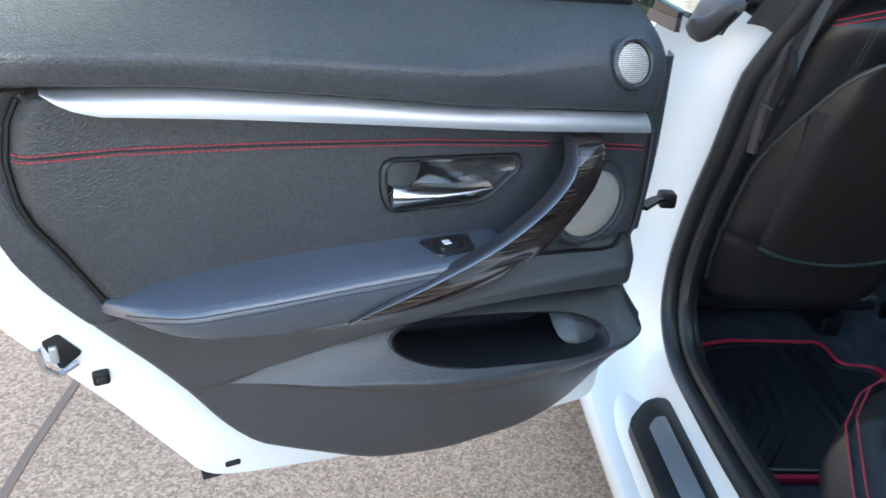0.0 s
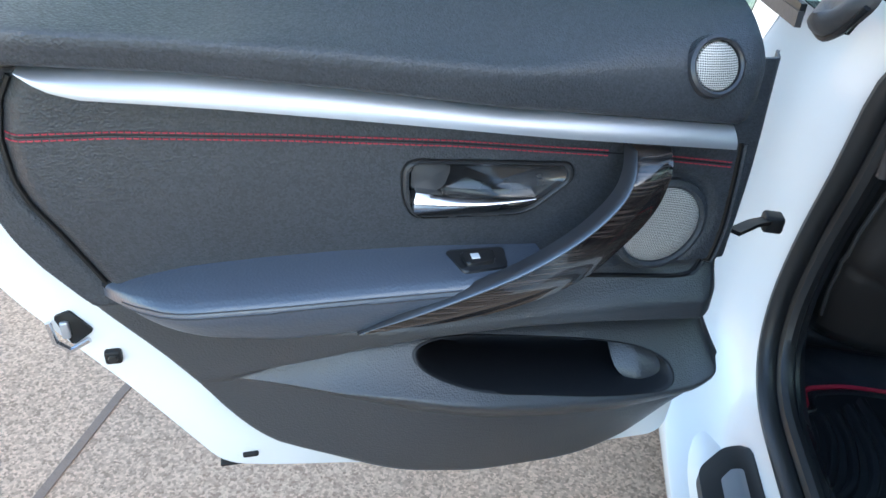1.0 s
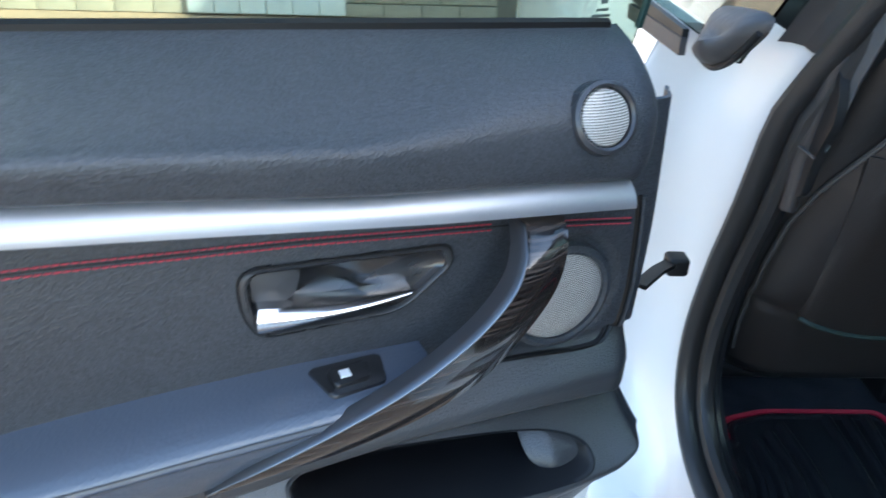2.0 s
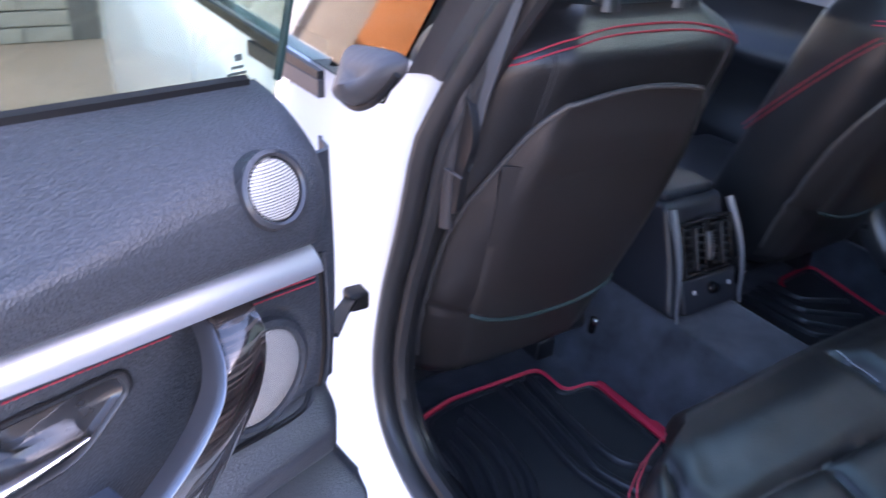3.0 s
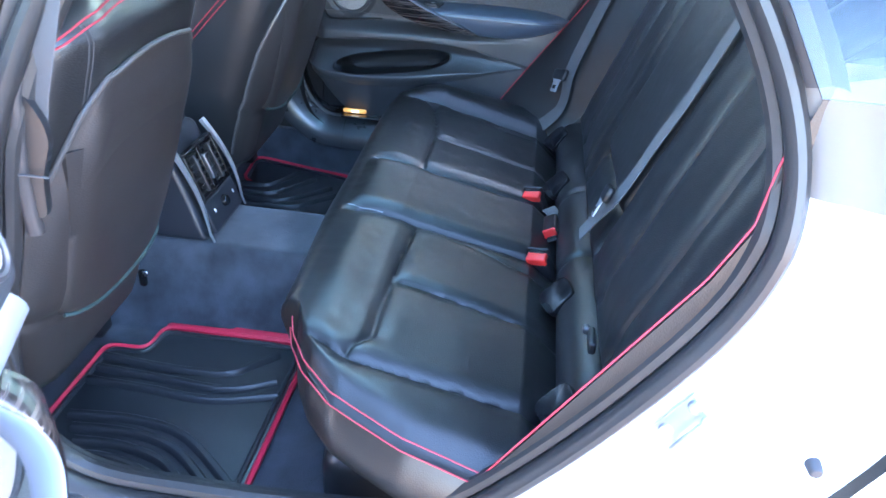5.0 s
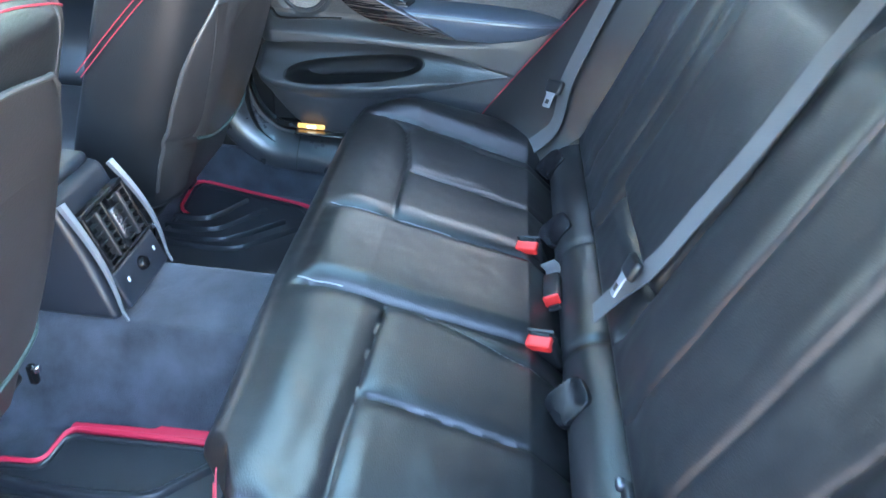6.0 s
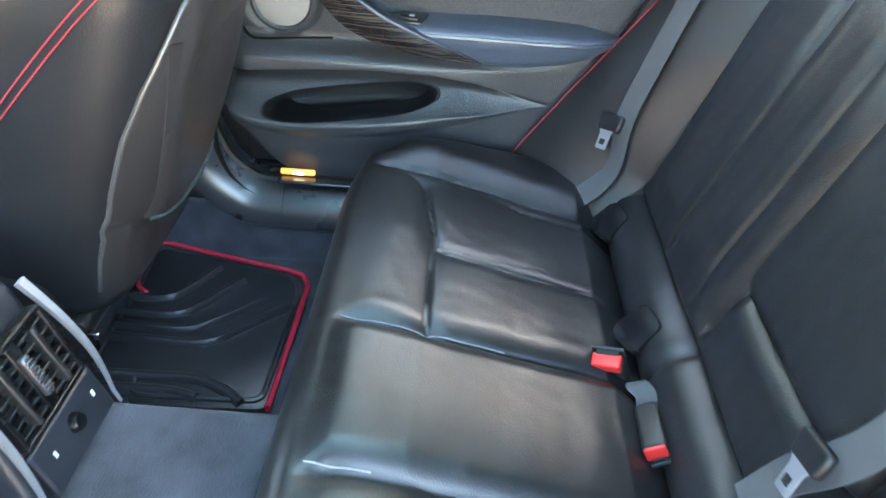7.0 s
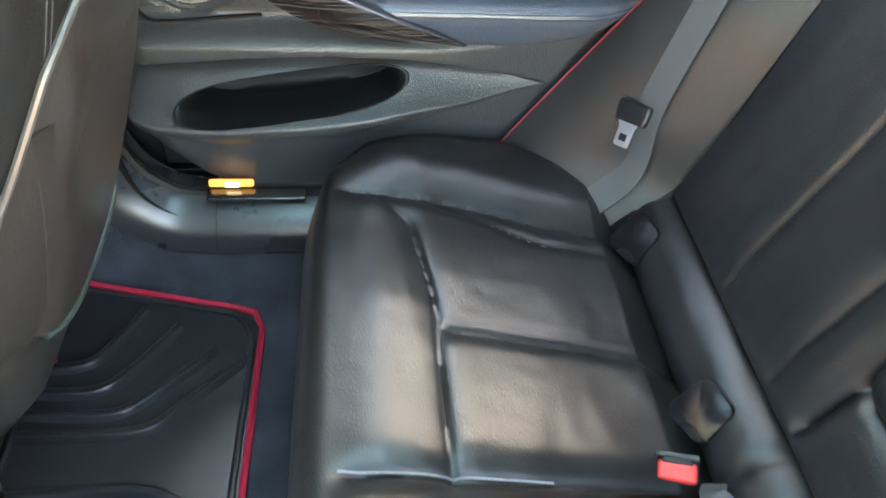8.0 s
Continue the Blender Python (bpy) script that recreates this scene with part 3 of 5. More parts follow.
def mouth(a):
    """The outline of the map pocket's mouth."""
    ca, sa = math.cos(a), math.sin(a)
    u = 0.178 + 0.180 * math.copysign(abs(ca) ** 0.72, ca)
    return u, 0.669 + 0.13 * (u - 0.178) + 0.028 * math.copysign(abs(sa) ** 0.85, sa)


def in_mouth(u, z):
    return abs((u - 0.178) / 0.180) ** 2.78 + abs((z - 0.669 - 0.13 * (u - 0.178)) / 0.028) ** 2.35


def onto_mouth(p):
    """The point of the mouth's outline on the line from its middle through p."""
    du, dz = p.x - 0.178, p.z - 0.669 - 0.13 * (p.x - 0.178)
    lo, hi = 0.2, 5.0
    for _ in range(30):
        f = (lo + hi) / 2
        if abs(f * du / 0.180) ** 2.78 + abs(f * dz / 0.028) ** 2.35 < 1:
            lo = f
        else:
            hi = f
    u = 0.178 + du * lo
    return u, 0.669 + 0.13 * (u - 0.178) + dz * lo


CUP = rounded([(0.380, 0.970), (0.186, 0.957), (0.180, 0.938), (0.232, 0.896), (0.366, 0.900), (0.378, 0.925)], 0.020)


def in_cup(u, z):
    """Is the point inside the opener's cup?"""
    inside = False
    for (a, b), (c, d) in zip(CUP, CUP[1:] + CUP[:1]):
        if (b > z) != (d > z) and u < a + (z - b) * (c - a) / (d - b):
            inside = not inside
    return inside


def skin_depth(u, z):
    """How far the inner skin stands towards the cabin."""
    n = -0.052
    # insert: slightly proud with a groove at its border
    gu = INSERT_U(z) - u
    if z > 0.80:
        n += 0.010 * smooth(0.0, 0.02, gu) - 0.006 * bump(gu, -0.002, 0.006)
        n += 0.008 * bump(z, 0.93, 0.12)
    # speaker surround
    n -= 0.006 * smooth(0.016, 0.008, abs(math.hypot(u - 0.046, z - 0.864) - 0.062)) * (1 if u < 0.2 else 0)
    # ledge above the pocket: slopes out to a lip, then tucks in under it
    zs = SWOOP_Z(u)
    fade = smooth(0.66, 0.36, u)
    n += 0.040 * smooth(0.792, 0.748, z) * fade * smooth(zs - 0.008, zs + 0.006, z) * (0.35 + 0.65 * smooth(-0.09, -0.03, u))
    # the pocket's bulge: a face under the rim, turning under at the ridge, and a scoop above the rim
    zr, zm = RIDGE_Z(u), RIM_Z(u)
    grow = smooth(0.62, 0.25, u)
    if z < zr:
        low = PANEL_BOT(u)
        k = (zr - z) / max(zr - low, 0.02)
        n += 0.056 * grow * (1 - 0.80 * k ** 1.2)
    elif z < zm:
        n += grow * (0.056 + 0.020 * math.sin(math.pi / 2 * (z - zr) / max(zm - zr, 0.004)))
    elif z < zs + 0.002:
        k = (z - zm) / max(zs - zm, 0.01)
        n += 0.076 * grow * max(0.0, 1 - k) ** 1.9 - 0.020 * grow * bump(k, 0.90, 0.16)
    n = max(n, -0.142) - 0.012 * smooth(-0.03, -0.09, u) * smooth(0.80, 0.74, z)
    # hole for the opener's cup
    if 0.15 < u < 0.40 and 0.86 < z < 0.98 and in_cup(u, z):
        n = -0.11
    # rolled outer edge
    n -= 0.05 * smooth(0.03, 0.0, z - PANEL_BOT(u)) ** 2
    n -= 0.03 * smooth(-0.055, -0.085, u) ** 2
    return n


def row_height(u, t):
    """Height of the skin's rows, which follow the ridge, the rim and the ledge above the pocket."""
    low = PANEL_BOT(u)
    hs = [low]
    for h in (RIDGE_Z(u), RIM_Z(u), SWOOP_Z(u) - 0.008, SWOOP_Z(u) + 0.006, 0.80):
        hs.append(max(h, hs[-1] + 0.002))
    hs.append(1.075)
    return float(np.interp(t, [0.0, 0.17, 0.22, 0.44, 0.49, 0.60, 1.0], hs))


PAD_FRONT = spline([Vector((a, b, 0)) for a, b in ((-0.040, 0.002), (-0.004, -0.002), (0.010, 0.004), (0.013, 0.025), (0.010, 0.050), (0.002, 0.075), (-0.020, 0.100), (-0.060, 0.127), (-0.098, 0.142))], 6)
PAD_LINE = spline([Vector((a, b, 0)) for a, b in ((-0.040, 0.002), (-0.004, -0.002), (0.011, 0.004), (0.015, 0.020), (0.017, 0.042), (0.013, 0.055), (-0.004, 0.068), (-0.050, 0.105), (-0.098, 0.142))], 6)


def build_door(mirror, m, label, group):
    k = -1 if mirror else 1
    root = thing("hinged_rear_door", label, "car door", group, m)

    def P(u, n, z):
        return Vector((u, n * k, z))

    def to(a, b, d):
        return P(a, d, b)
    # painted shell
    shape = rounded([(-0.09, 0.42), (-0.10, 0.62), (-0.098, 0.93), (-0.055, 1.0), (-0.03, 1.09), (0.90, 1.145), (0.935, 1.08), (0.905, 0.95), (0.822, 0.79), (0.72, 0.648),
                     (0.617, 0.486), (0.553, 0.470), (0.30, 0.430), (0.10, 0.420)], 0.035)
    mid_u, mid_z = 0.36, 0.83
    bm = bmesh.new()
    rings = []
    for f, d in ((0.2, -0.21), (0.97, -0.205), (1.0, -0.19), (1.0, -0.10), (0.992, -0.090), (0.98, -0.088), (0.80, -0.088), (0.78, -0.15), (0.2, -0.155)):
        rings.append([bm.verts.new(P(mid_u + (a - mid_u) * f, d, mid_z + (b - mid_z) * f)) for a, b in shape])
    for a, b in zip(rings, rings[1:]):
        for i in range(len(a)):
            bm.faces.new((a[i], a[(i + 1) % len(a)], b[(i + 1) % len(a)], b[i]))
    bm.faces.new(rings[0])
    bm.faces.new(rings[-1])
    part("shell", bm, M_PLASTIC if mirror else M_PAINT, root, "dark closed door shell" if mirror else "white painted steel door shell")
    # inner skin

    def skin(s, t):
        u = -0.085 + 0.917 * s
        return P(u, skin_depth(u, row_height(u, t)), row_height(u, t))

    def skin_back(s, t):
        p = skin(s, t)
        return Vector((p.x, p.y - 0.006 * k, p.z))
    bm = sheet(lambda s, t: skin(s, 0.6 + 0.4 * t), 170, 80, lambda s, t: skin_back(s, 0.6 + 0.4 * t))
    part("inner_skin", bm, M_SKIN, root, "dark grey grained upper door skin", 60)
    bm = sheet(lambda s, t: skin(s, 0.6 * t), 190, 110, lambda s, t: skin_back(s, 0.6 * t))
    gone = [f for f in bm.faces if in_mouth(f.calc_center_median().x, f.calc_center_median().z) < 1.0]
    rim_ids = [v for v in {w for f in gone for w in f.verts} if any(in_mouth(f.calc_center_median().x, f.calc_center_median().z) >= 1.0 for f in v.link_faces)]
    rim = set(rim_ids)
    bmesh.ops.delete(bm, geom=gone, context="FACES")
    for v in bm.verts:
        if v in rim or in_mouth(v.co.x, v.co.z) < 1.0:
            back = abs(v.co.y - skin_depth(v.co.x, v.co.z) * k) > 0.003
            u, z = onto_mouth(v.co)
            v.co = P(u, skin_depth(u, z) - (0.006 if back else 0.0), z)
    part("lower_skin", bm, M_LOWER, root, "smooth satin lower door skin with a map pocket", 60)
    # map pocket let into the skin
    bm = bmesh.new()
    rings = []
    for f, w, drop in ((1.02, -0.01, 0), (1.01, -0.06, 0), (0.995, -0.06, 0), (0.975, 0.02, 0), (0.95, 0.16, 0.002), (0.93, 0.42, 0.008), (0.90, 0.75, 0.022), (0.84, 0.95, 0.034), (0.5, 1.0, 0.036), (0.1, 1.0, 0.036)):
        ring = []
        for i in range(72):
            u, z = mouth(2 * math.pi * i / 72)
            n0 = skin_depth(u, z)
            wu = max(w, 0)
            uu, zz = 0.178 + (u - 0.178) * f, 0.669 + (z - 0.669) * f
            ring.append(bm.verts.new(P(uu, n0 * (1 - wu) - 0.145 * wu - 0.05 * min(w, 0), zz - drop)))
        rings.append(ring)
    for a, b in zip(rings, rings[1:]):
        for i in range(72):
            bm.faces.new((a[i], a[(i + 1) % 72], b[(i + 1) % 72], b[i]))
    bm.faces.new(rings[-1])
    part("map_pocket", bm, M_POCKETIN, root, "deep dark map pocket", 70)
    # bottle rest at the pocket's front end: a shallow grained saddle along the rim
    def rest(a, b, dn=0.0):
        ang = 2 * math.pi * a
        u = 0.034 + 0.037 * b * math.copysign(abs(math.cos(ang)) ** 0.7, math.cos(ang))
        z = 0.653 + 0.10 * (u - 0.038) + 0.029 * b * math.copysign(abs(math.sin(ang)) ** 0.7, math.sin(ang))
        return P(u, -0.006 - 0.050 * smooth(0.628, 0.690, z) - 0.020 * smooth(0.035, 0.075, u) - dn, z)
    if not mirror:
        part("bottle_rest", sheet(lambda a, b: rest(a, b), 40, 10, lambda a, b: rest(a, b, 0.004)), M_LOWER, root, "smooth grey bottle rest")

    # upper pad
    def pad(s, t):
        u = -0.014 + 0.93 * s
        zb = TRIM_TOP(u) + 0.004
        a = t * 1.0
        i = min(int(a * (len(PAD_LINE) - 1) + 0.5), len(PAD_LINE) - 1)
        q = PAD_FRONT[i].lerp(PAD_LINE[i], smooth(0.10, 0.34, s))
        n, dz = q.x, q.y
        top = 1.136 + 0.062 * u
        z = zb + dz * (top - zb) / 0.142
        cut = -0.020 * max(0, (z - 1.02) / 0.10) * (1 - s) ** 6
        return P(u + cut, n - 0.012 * (1 - smooth(0, 0.02, s)) - 0.004 * (1 - smooth(0.05, 0.4, s)), z)
    part("upper_pad", sheet(pad, 60, 48, lambda s, t: P(pad(s, t).x, -0.10, 0) + Vector((0, 0, min(pad(s, t).z, 1.12)))), M_SKIN, root, "dark grained soft pad under the window", 50)
    # window slot strips
    part("window_strip", sweep([P(-0.02 + 0.092 * i, -0.104, 1.138 + 0.0057 * i) for i in range(11)], [(-0.006, -0.012), (0.006, -0.012), (0.006, 0.002), (0.0, 0.005), (-0.006, 0.002)], (0, 0, 1)),
         M_RUBBER, root, "black rubber window sealing strip")
    glass = sheet(lambda s, t: P(-0.062 + 0.92 * s - 0.02 * t + 0.06 * s * t, -0.112 + 0.09 * t, 1.11 + 0.06 * s + 0.40 * t - 0.10 * s * s * t), 10, 8,
                  lambda s, t: P(-0.062 + 0.92 * s - 0.02 * t + 0.06 * s * t, -0.116 + 0.09 * t, 1.11 + 0.06 * s + 0.40 * t - 0.10 * s * s * t))
    g = part("window_pane", glass, M_PRIVACY if mirror else M_DOORGLASS, root, "dark tinted privacy glass" if mirror else "frameless dark green-tinted window glass")
    g.visible_shadow = False
    part("pane_edge", tube([P(-0.062 - 0.02 * t, -0.114 + 0.09 * t, 1.11 + 0.40 * t) for t in np.linspace(0.05, 1, 12)], 0.0050, 6, up=(0, 1, 0)), M_PANEEDGE, g, "dark green ground glass edge")
    for i, w in enumerate((0.008, 0.014, 0.022, 0.028)):
        z = 1.161 - 0.0062 * i - (0.003 if i else 0)
        part("etched_mark", rbox((w, 0.0010, 0.0026 if i else 0.006), 0.0004, (1, 1, 1), P(-0.010, -0.1115 + 0.225 * (z - 1.11), z)), M_DARKINK, g)
    # silver trim strip
    def strip(s, t):
        u = 0.0 + 0.733 * s
        zb, zt = TRIM_BOT(u), TRIM_TOP(u)
        return P(u, 0.010 - 0.016 * t + 0.006 * math.sin(math.pi * t) - 0.012 * (1 - smooth(0.0, 0.12, t)), zb + (zt - zb) * t)
    part("trim_strip", sheet(strip, 60, 8, lambda s, t: strip(s, t) - P(0, 0.03, 0)), M_SILVER, root, "satin aluminium trim strip")
    # stitching: two rows of short red threads
    for row, dz in enumerate((0.0032, -0.0032)):
        bm = bmesh.new()
        u = -0.032
        while u < 0.768:
            if not 0.075 < u < 0.135:
                z = STITCH_Z(u) + dz
                a, b = P(u, skin_depth(u, z) + 0.0012, z), P(u + 0.0052, skin_depth(u + 0.0052, STITCH_Z(u + 0.0052) + dz) + 0.0012, STITCH_Z(u + 0.0052) + dz)
                tube([a, (a + b) / 2 + P(0, 0.0006, 0), b], 0.0008, 6, up=(0, 0, 1), bm=bm)
            u += 0.0068
        tagged(part("stitching", bm, M_STITCH, root, "row of red stitching"), kind="stuff")
    groove = sheet(lambda s, t: P(-0.034 + 0.80 * s, skin_depth(-0.034 + 0.80 * s, STITCH_Z(-0.034 + 0.80 * s)) + 0.0006, STITCH_Z(-0.034 + 0.80 * s) + 0.0007 * (2 * t - 1)), 80, 1)
    part("seam", groove, M_RUBBER, root)

    # armrest
    def arm(s, t):
        u = 0.212 + 0.506 * s
        zb, ze, zl = ARM_BACK(u), ARM_EDGE(u), ARM_LOW(u)
        tip = math.sqrt(max(0.0, 1 - smooth(0.72, 1.0, s) ** 2))
        nb = -0.056
        out = nb + (0.096 - 0.010 * s - 0.016 * (1 - s / 0.03) ** 2 * (s < 0.03)) * tip
        w = out - nb
        prof = [(nb, zb - 0.004), (nb + 0.03 * w, zb + 0.001), (nb + 0.25 * w, zb * 0.72 + ze * 0.28 + 0.003), (nb + 0.6 * w, zb * 0.35 + ze * 0.65 + 0.005), (nb + 0.86 * w, ze + 0.004), (nb + 0.96 * w, ze - 0.001), (out, ze - 0.009),
                (nb + 0.97 * w, ze * 0.6 + zl * 0.4), (nb + 0.80 * w, zl + 0.007), (nb + 0.55 * w, zl), (nb, zl + 0.002)]
        x = t * (len(prof) - 1)
        i = min(int(x), len(prof) - 2)
        f = x - i
        n = prof[i][0] * (1 - f) + prof[i + 1][0] * f
        z = prof[i][1] * (1 - f) + prof[i + 1][1] * f
        return P(u, n, z)
    bm = sheet(arm, 60, 32)
    bmesh.ops.holes_fill(bm, edges=[e for e in bm.edges if len(e.link_faces) < 2 and max(v.co.x for v in e.verts) < 0.2125])
    part("armrest", bm, M_ARM, root, "padded blue-grey leather armrest", 60)
    def on_arm(u, dz):
        q = (u - 0.212) / 0.506
        best = min((arm(q, v) for v in np.linspace(0.35, 0.8, 60)), key=lambda c: abs(c.z - ARM_EDGE(u) - dz))
        return best + P(0, 0.0006, 0)
    for dz in (-0.004, -0.010):
        part("arm_stitching", tube([on_arm(u, dz) for u in np.linspace(0.30, 0.69, 48)], 0.0009, 5), M_GREYSTITCH, root)
    # dark gaps between the parts of the trim
    gap = [P(u, skin_depth(u - 0.004, z) + 0.0005, z) for u, z in [(INSERT_U(z) + 0.001, z) for z in np.linspace(0.822, 1.068, 40)]]
    part("trim_gap", tube(gap, 0.0032, 6, up=(0, 1, 0)), M_RUBBER, root, "dark gap round the padded insert")
    part("trim_gap", tube([P(u, -0.050, ARM_BACK(u) + 0.001) for u in np.linspace(0.20, 0.712, 50)], 0.0042, 6, up=(0, 1, 0)), M_RUBBER, root, "dark gap behind the armrest")

    # window switch on the armrest
    def arm_top(u, n):
        q = max(0.0, (u - 0.212) / 0.506)
        return min((arm(q, v) for v in np.linspace(0.1, 0.55, 80)), key=lambda c: abs((c - P(u, n, 0)).y)).z
    sw = part("switch_plate", prism(rounded([(0.258, -0.026), (0.264, 0.014), (0.318, 0.018), (0.332, -0.022)], 0.006), -0.004, 0.0035,
                                    lambda a, b, d: P(a, b, arm_top(a, b) + d), 0.002), M_PLASTIC, root, "black window switch plate")
    part("switch", prism(rounded([(0.276, -0.014), (0.278, 0.008), (0.312, 0.010), (0.316, -0.012)], 0.004), 0.002, 0.007,
                         lambda a, b, d: P(a, b, arm_top(a, b) + d + 0.15 * max(0, 0.29 - a)), 0.002), M_BUCKLE, sw)
    part("switch_symbol", rbox((0.010, 0.011, 0.0012), 0.0003, (1, 1, 1), P(0.300, -0.002, arm_top(0.300, -0.002) + 0.0076)), M_MARK, sw, "white window symbol")

    # grab handle: dark veneer blade with a satin inner edge
    inner = spline([Vector(p) for p in ((0.127, 0.002, 0.986), (0.141, 0.034, 0.968), (0.160, 0.050, 0.945), (0.197, 0.052, 0.908), (0.257, 0.050, 0.869), (0.330, 0.045, 0.836), (0.395, 0.034, 0.806), (0.440, 0.020, 0.782))], 8)
    outer = spline([Vector(p) for p in ((0.079, 0.002, 0.986), (0.088, 0.028, 0.968), (0.103, 0.036, 0.926), (0.137, 0.037, 0.880), (0.182, 0.036, 0.838), (0.250, 0.032, 0.808), (0.340, 0.026, 0.788), (0.441, 0.015, 0.778))], 8)

    def blade_at(s, t, back=0.0):
        x = t * (len(inner) - 1)
        i = min(int(x), len(inner) - 2)
        a = inner[i].lerp(inner[i + 1], x - i)
        b = outer[i].lerp(outer[i + 1], x - i)
        p = a.lerp(b, s)
        round_n = 0.005 * math.sin(math.pi * min(1.0, s * 1.1)) - 0.006 * (1 - s / 0.06) ** 2 * (s < 0.06)
        if back:
            return P(p.x, p.y - back * (1 - 0.6 * t) - 0.012 * abs(2 * s - 1), p.z)
        return P(p.x, p.y + round_n, p.z)
    part("grab_handle", sheet(lambda s, t: blade_at(0.10 + 0.90 * s, t), 12, 56, lambda s, t: blade_at(0.10 + 0.90 * s, t, 0.010)), M_WOOD, root, "curved pull handle in dark striped veneer", 60)

    def edge_at(s, t):
        p = blade_at(0.10 * s, t)
        return p + P(0, 0.0030 * math.sin(math.pi * s) * (1 - 0.5 * t), 0)
    part("handle_edge", sheet(edge_at, 8, 56, lambda s, t: blade_at(0.10 * s, t, 0.012)), M_EDGE, root, "satin grey edge of the pull handle", 60)

    # door opener in its cup
    cup_shape = CUP
    cx, cz = 0.280, 0.932
    depth = -0.030
    bm = bmesh.new()
    rings = []
    for f, d in ((0.99, depth + 0.002), (0.965, depth - 0.006), (0.90, depth - 0.018), (0.62, depth - 0.028), (0.2, depth - 0.030)):
        rings.append([bm.verts.new(P(cx + (a - cx) * f, depth + (d - depth) * (0.45 + 1.1 * smooth(0.20, 0.31, a)), cz + (b - cz) * f)) for a, b in cup_shape])
    for a, b in zip(rings, rings[1:]):
        for i in range(len(a)):
            bm.faces.new((a[i], a[(i + 1) % len(a)], b[(i + 1) % len(a)], b[i]))
    bm.faces.new(rings[-1])
    cup = part("opener_cup", bm, M_CUP, root, "dark opener recess")
    bz = rings_mesh([[P(cx + (a - cx) * f, d, cz + (b - cz) * f) for a, b in cup_shape] for f, d in ((1.045, depth - 0.014), (1.035, depth - 0.004), (1.028, depth - 0.001), (1.0, depth + 0.001), (0.965, depth), (0.955, depth - 0.005), (0.945, depth - 0.012))])
    part("bezel", bz, M_BEZEL, cup, "flat dark frame of the opener", 60)
    part("bezel_gap", tube([P(cx + (a - cx) * 1.04, depth - 0.003, cz + (b - cz) * 1.05) for a, b in cup_shape], 0.0015, 6, closed=True, up=(0, 1, 0)), M_RUBBER, cup)
    def paddle(s, t, n):
        z0, z1 = 0.909 + 0.004 * s, 0.936 - 0.015 * s - 0.004 * math.sin(math.pi * s)
        return P(0.369 - 0.145 * s + 0.004 * math.sin(math.pi * t) * (1 - s), n(s, t), z0 + (z1 - z0) * t)
    lever = sheet(lambda s, t: paddle(s, t, lambda a, b: -0.022 + 0.010 * math.sin(math.pi * b) - 0.012 * a * a), 18, 8, lambda s, t: paddle(s, t, lambda a, b: -0.046))
    part("lever", lever, M_CHROME, cup, "chrome opener lever")

    part("lever_plate", prism(rounded([(0.372, 0.965), (0.325, 0.962), (0.335, 0.93), (0.372, 0.93)], 0.008), -0.050, -0.036, to, 0.003), M_BEZEL, cup)

    # loudspeakers
    rot = Matrix.Rotation(radians(-90 * k), 4, "X")
    sp = lathe([(0.0, 0.004), (0.03, 0.0035), (0.050, 0.001), (0.054, -0.002), (0.054, -0.012)], 40)
    part("loudspeaker_grille", moved(sp, Matrix.Translation(P(0.046, -0.033, 0.864)) @ rot), M_GRILLE, root, "round grey perforated loudspeaker grille")
    ring = lathe([(0.0535, -0.012), (0.054, 0.002), (0.058, 0.004), (0.064, 0.001), (0.066, -0.012)], 40)
    part("loudspeaker_ring", moved(ring, Matrix.Translation(P(0.046, -0.033, 0.864)) @ rot), M_SKIN, root)
    tilt = Matrix.Rotation(radians(22 if not mirror else -22), 4, "X")
    at = Matrix.Translation(P(0.048, 0.003, 1.081)) @ tilt @ rot
    tw = part("tweeter", moved(lathe([(0.0, 0.006), (0.015, 0.005), (0.025, 0.002), (0.0275, -0.002), (0.0275, -0.012)], 36), at), M_GRILLE, root, "small round grey tweeter grille")
    part("tweeter_ring", moved(lathe([(0.0272, -0.012), (0.0275, 0.003), (0.030, 0.005), (0.0335, 0.003), (0.035, -0.012)], 36), at), M_RINGS, root, "dark satin ring")
    # frame of the loudspeaker field
    fr = spline([Vector((a, b, 0)) for a, b in ((-0.040, 0.972), (-0.044, 0.908), (-0.047, 0.850), (-0.042, 0.802), (-0.028, 0.782), (0.002, 0.778), (0.079, 0.783), (0.140, 0.787))], 6)
    part("field_gap", tube([P(p.x, skin_depth(p.x, p.y) + 0.0004, p.y) for p in fr], 0.0034, 6, up=(0, 1, 0)), M_RUBBER, root, "dark gap round the loudspeaker field")
    part("field_edge", tube([P(p.x - 0.007, skin_depth(p.x, p.y) - 0.002, p.y - 0.002) for p in fr[:30]], 0.0050, 8, up=(0, 1, 0)), M_SKIN, root)

    # latch, cap and clip on the shell's edge
    la = part("latch", prism(rounded([(0.783, 0.768), (0.764, 0.775), (0.742, 0.744), (0.768, 0.725)], 0.004), -0.10, -0.084, to, 0.002), M_RUBBER, root, "black door latch mouth")
    part("latch_plate", tube([P(0.789, -0.083, 0.762), P(0.785, -0.080, 0.735), P(0.770, -0.080, 0.722), P(0.748, -0.081, 0.734)], 0.004, 6, up=(0, 1, 0)), M_CHROME, la, "zinc latch plate")
    part("latch_claw", rbox((0.010, 0.014, 0.024), 0.003, (1, 1, 1), P(0.772, -0.086, 0.75)), M_SILVER, la)
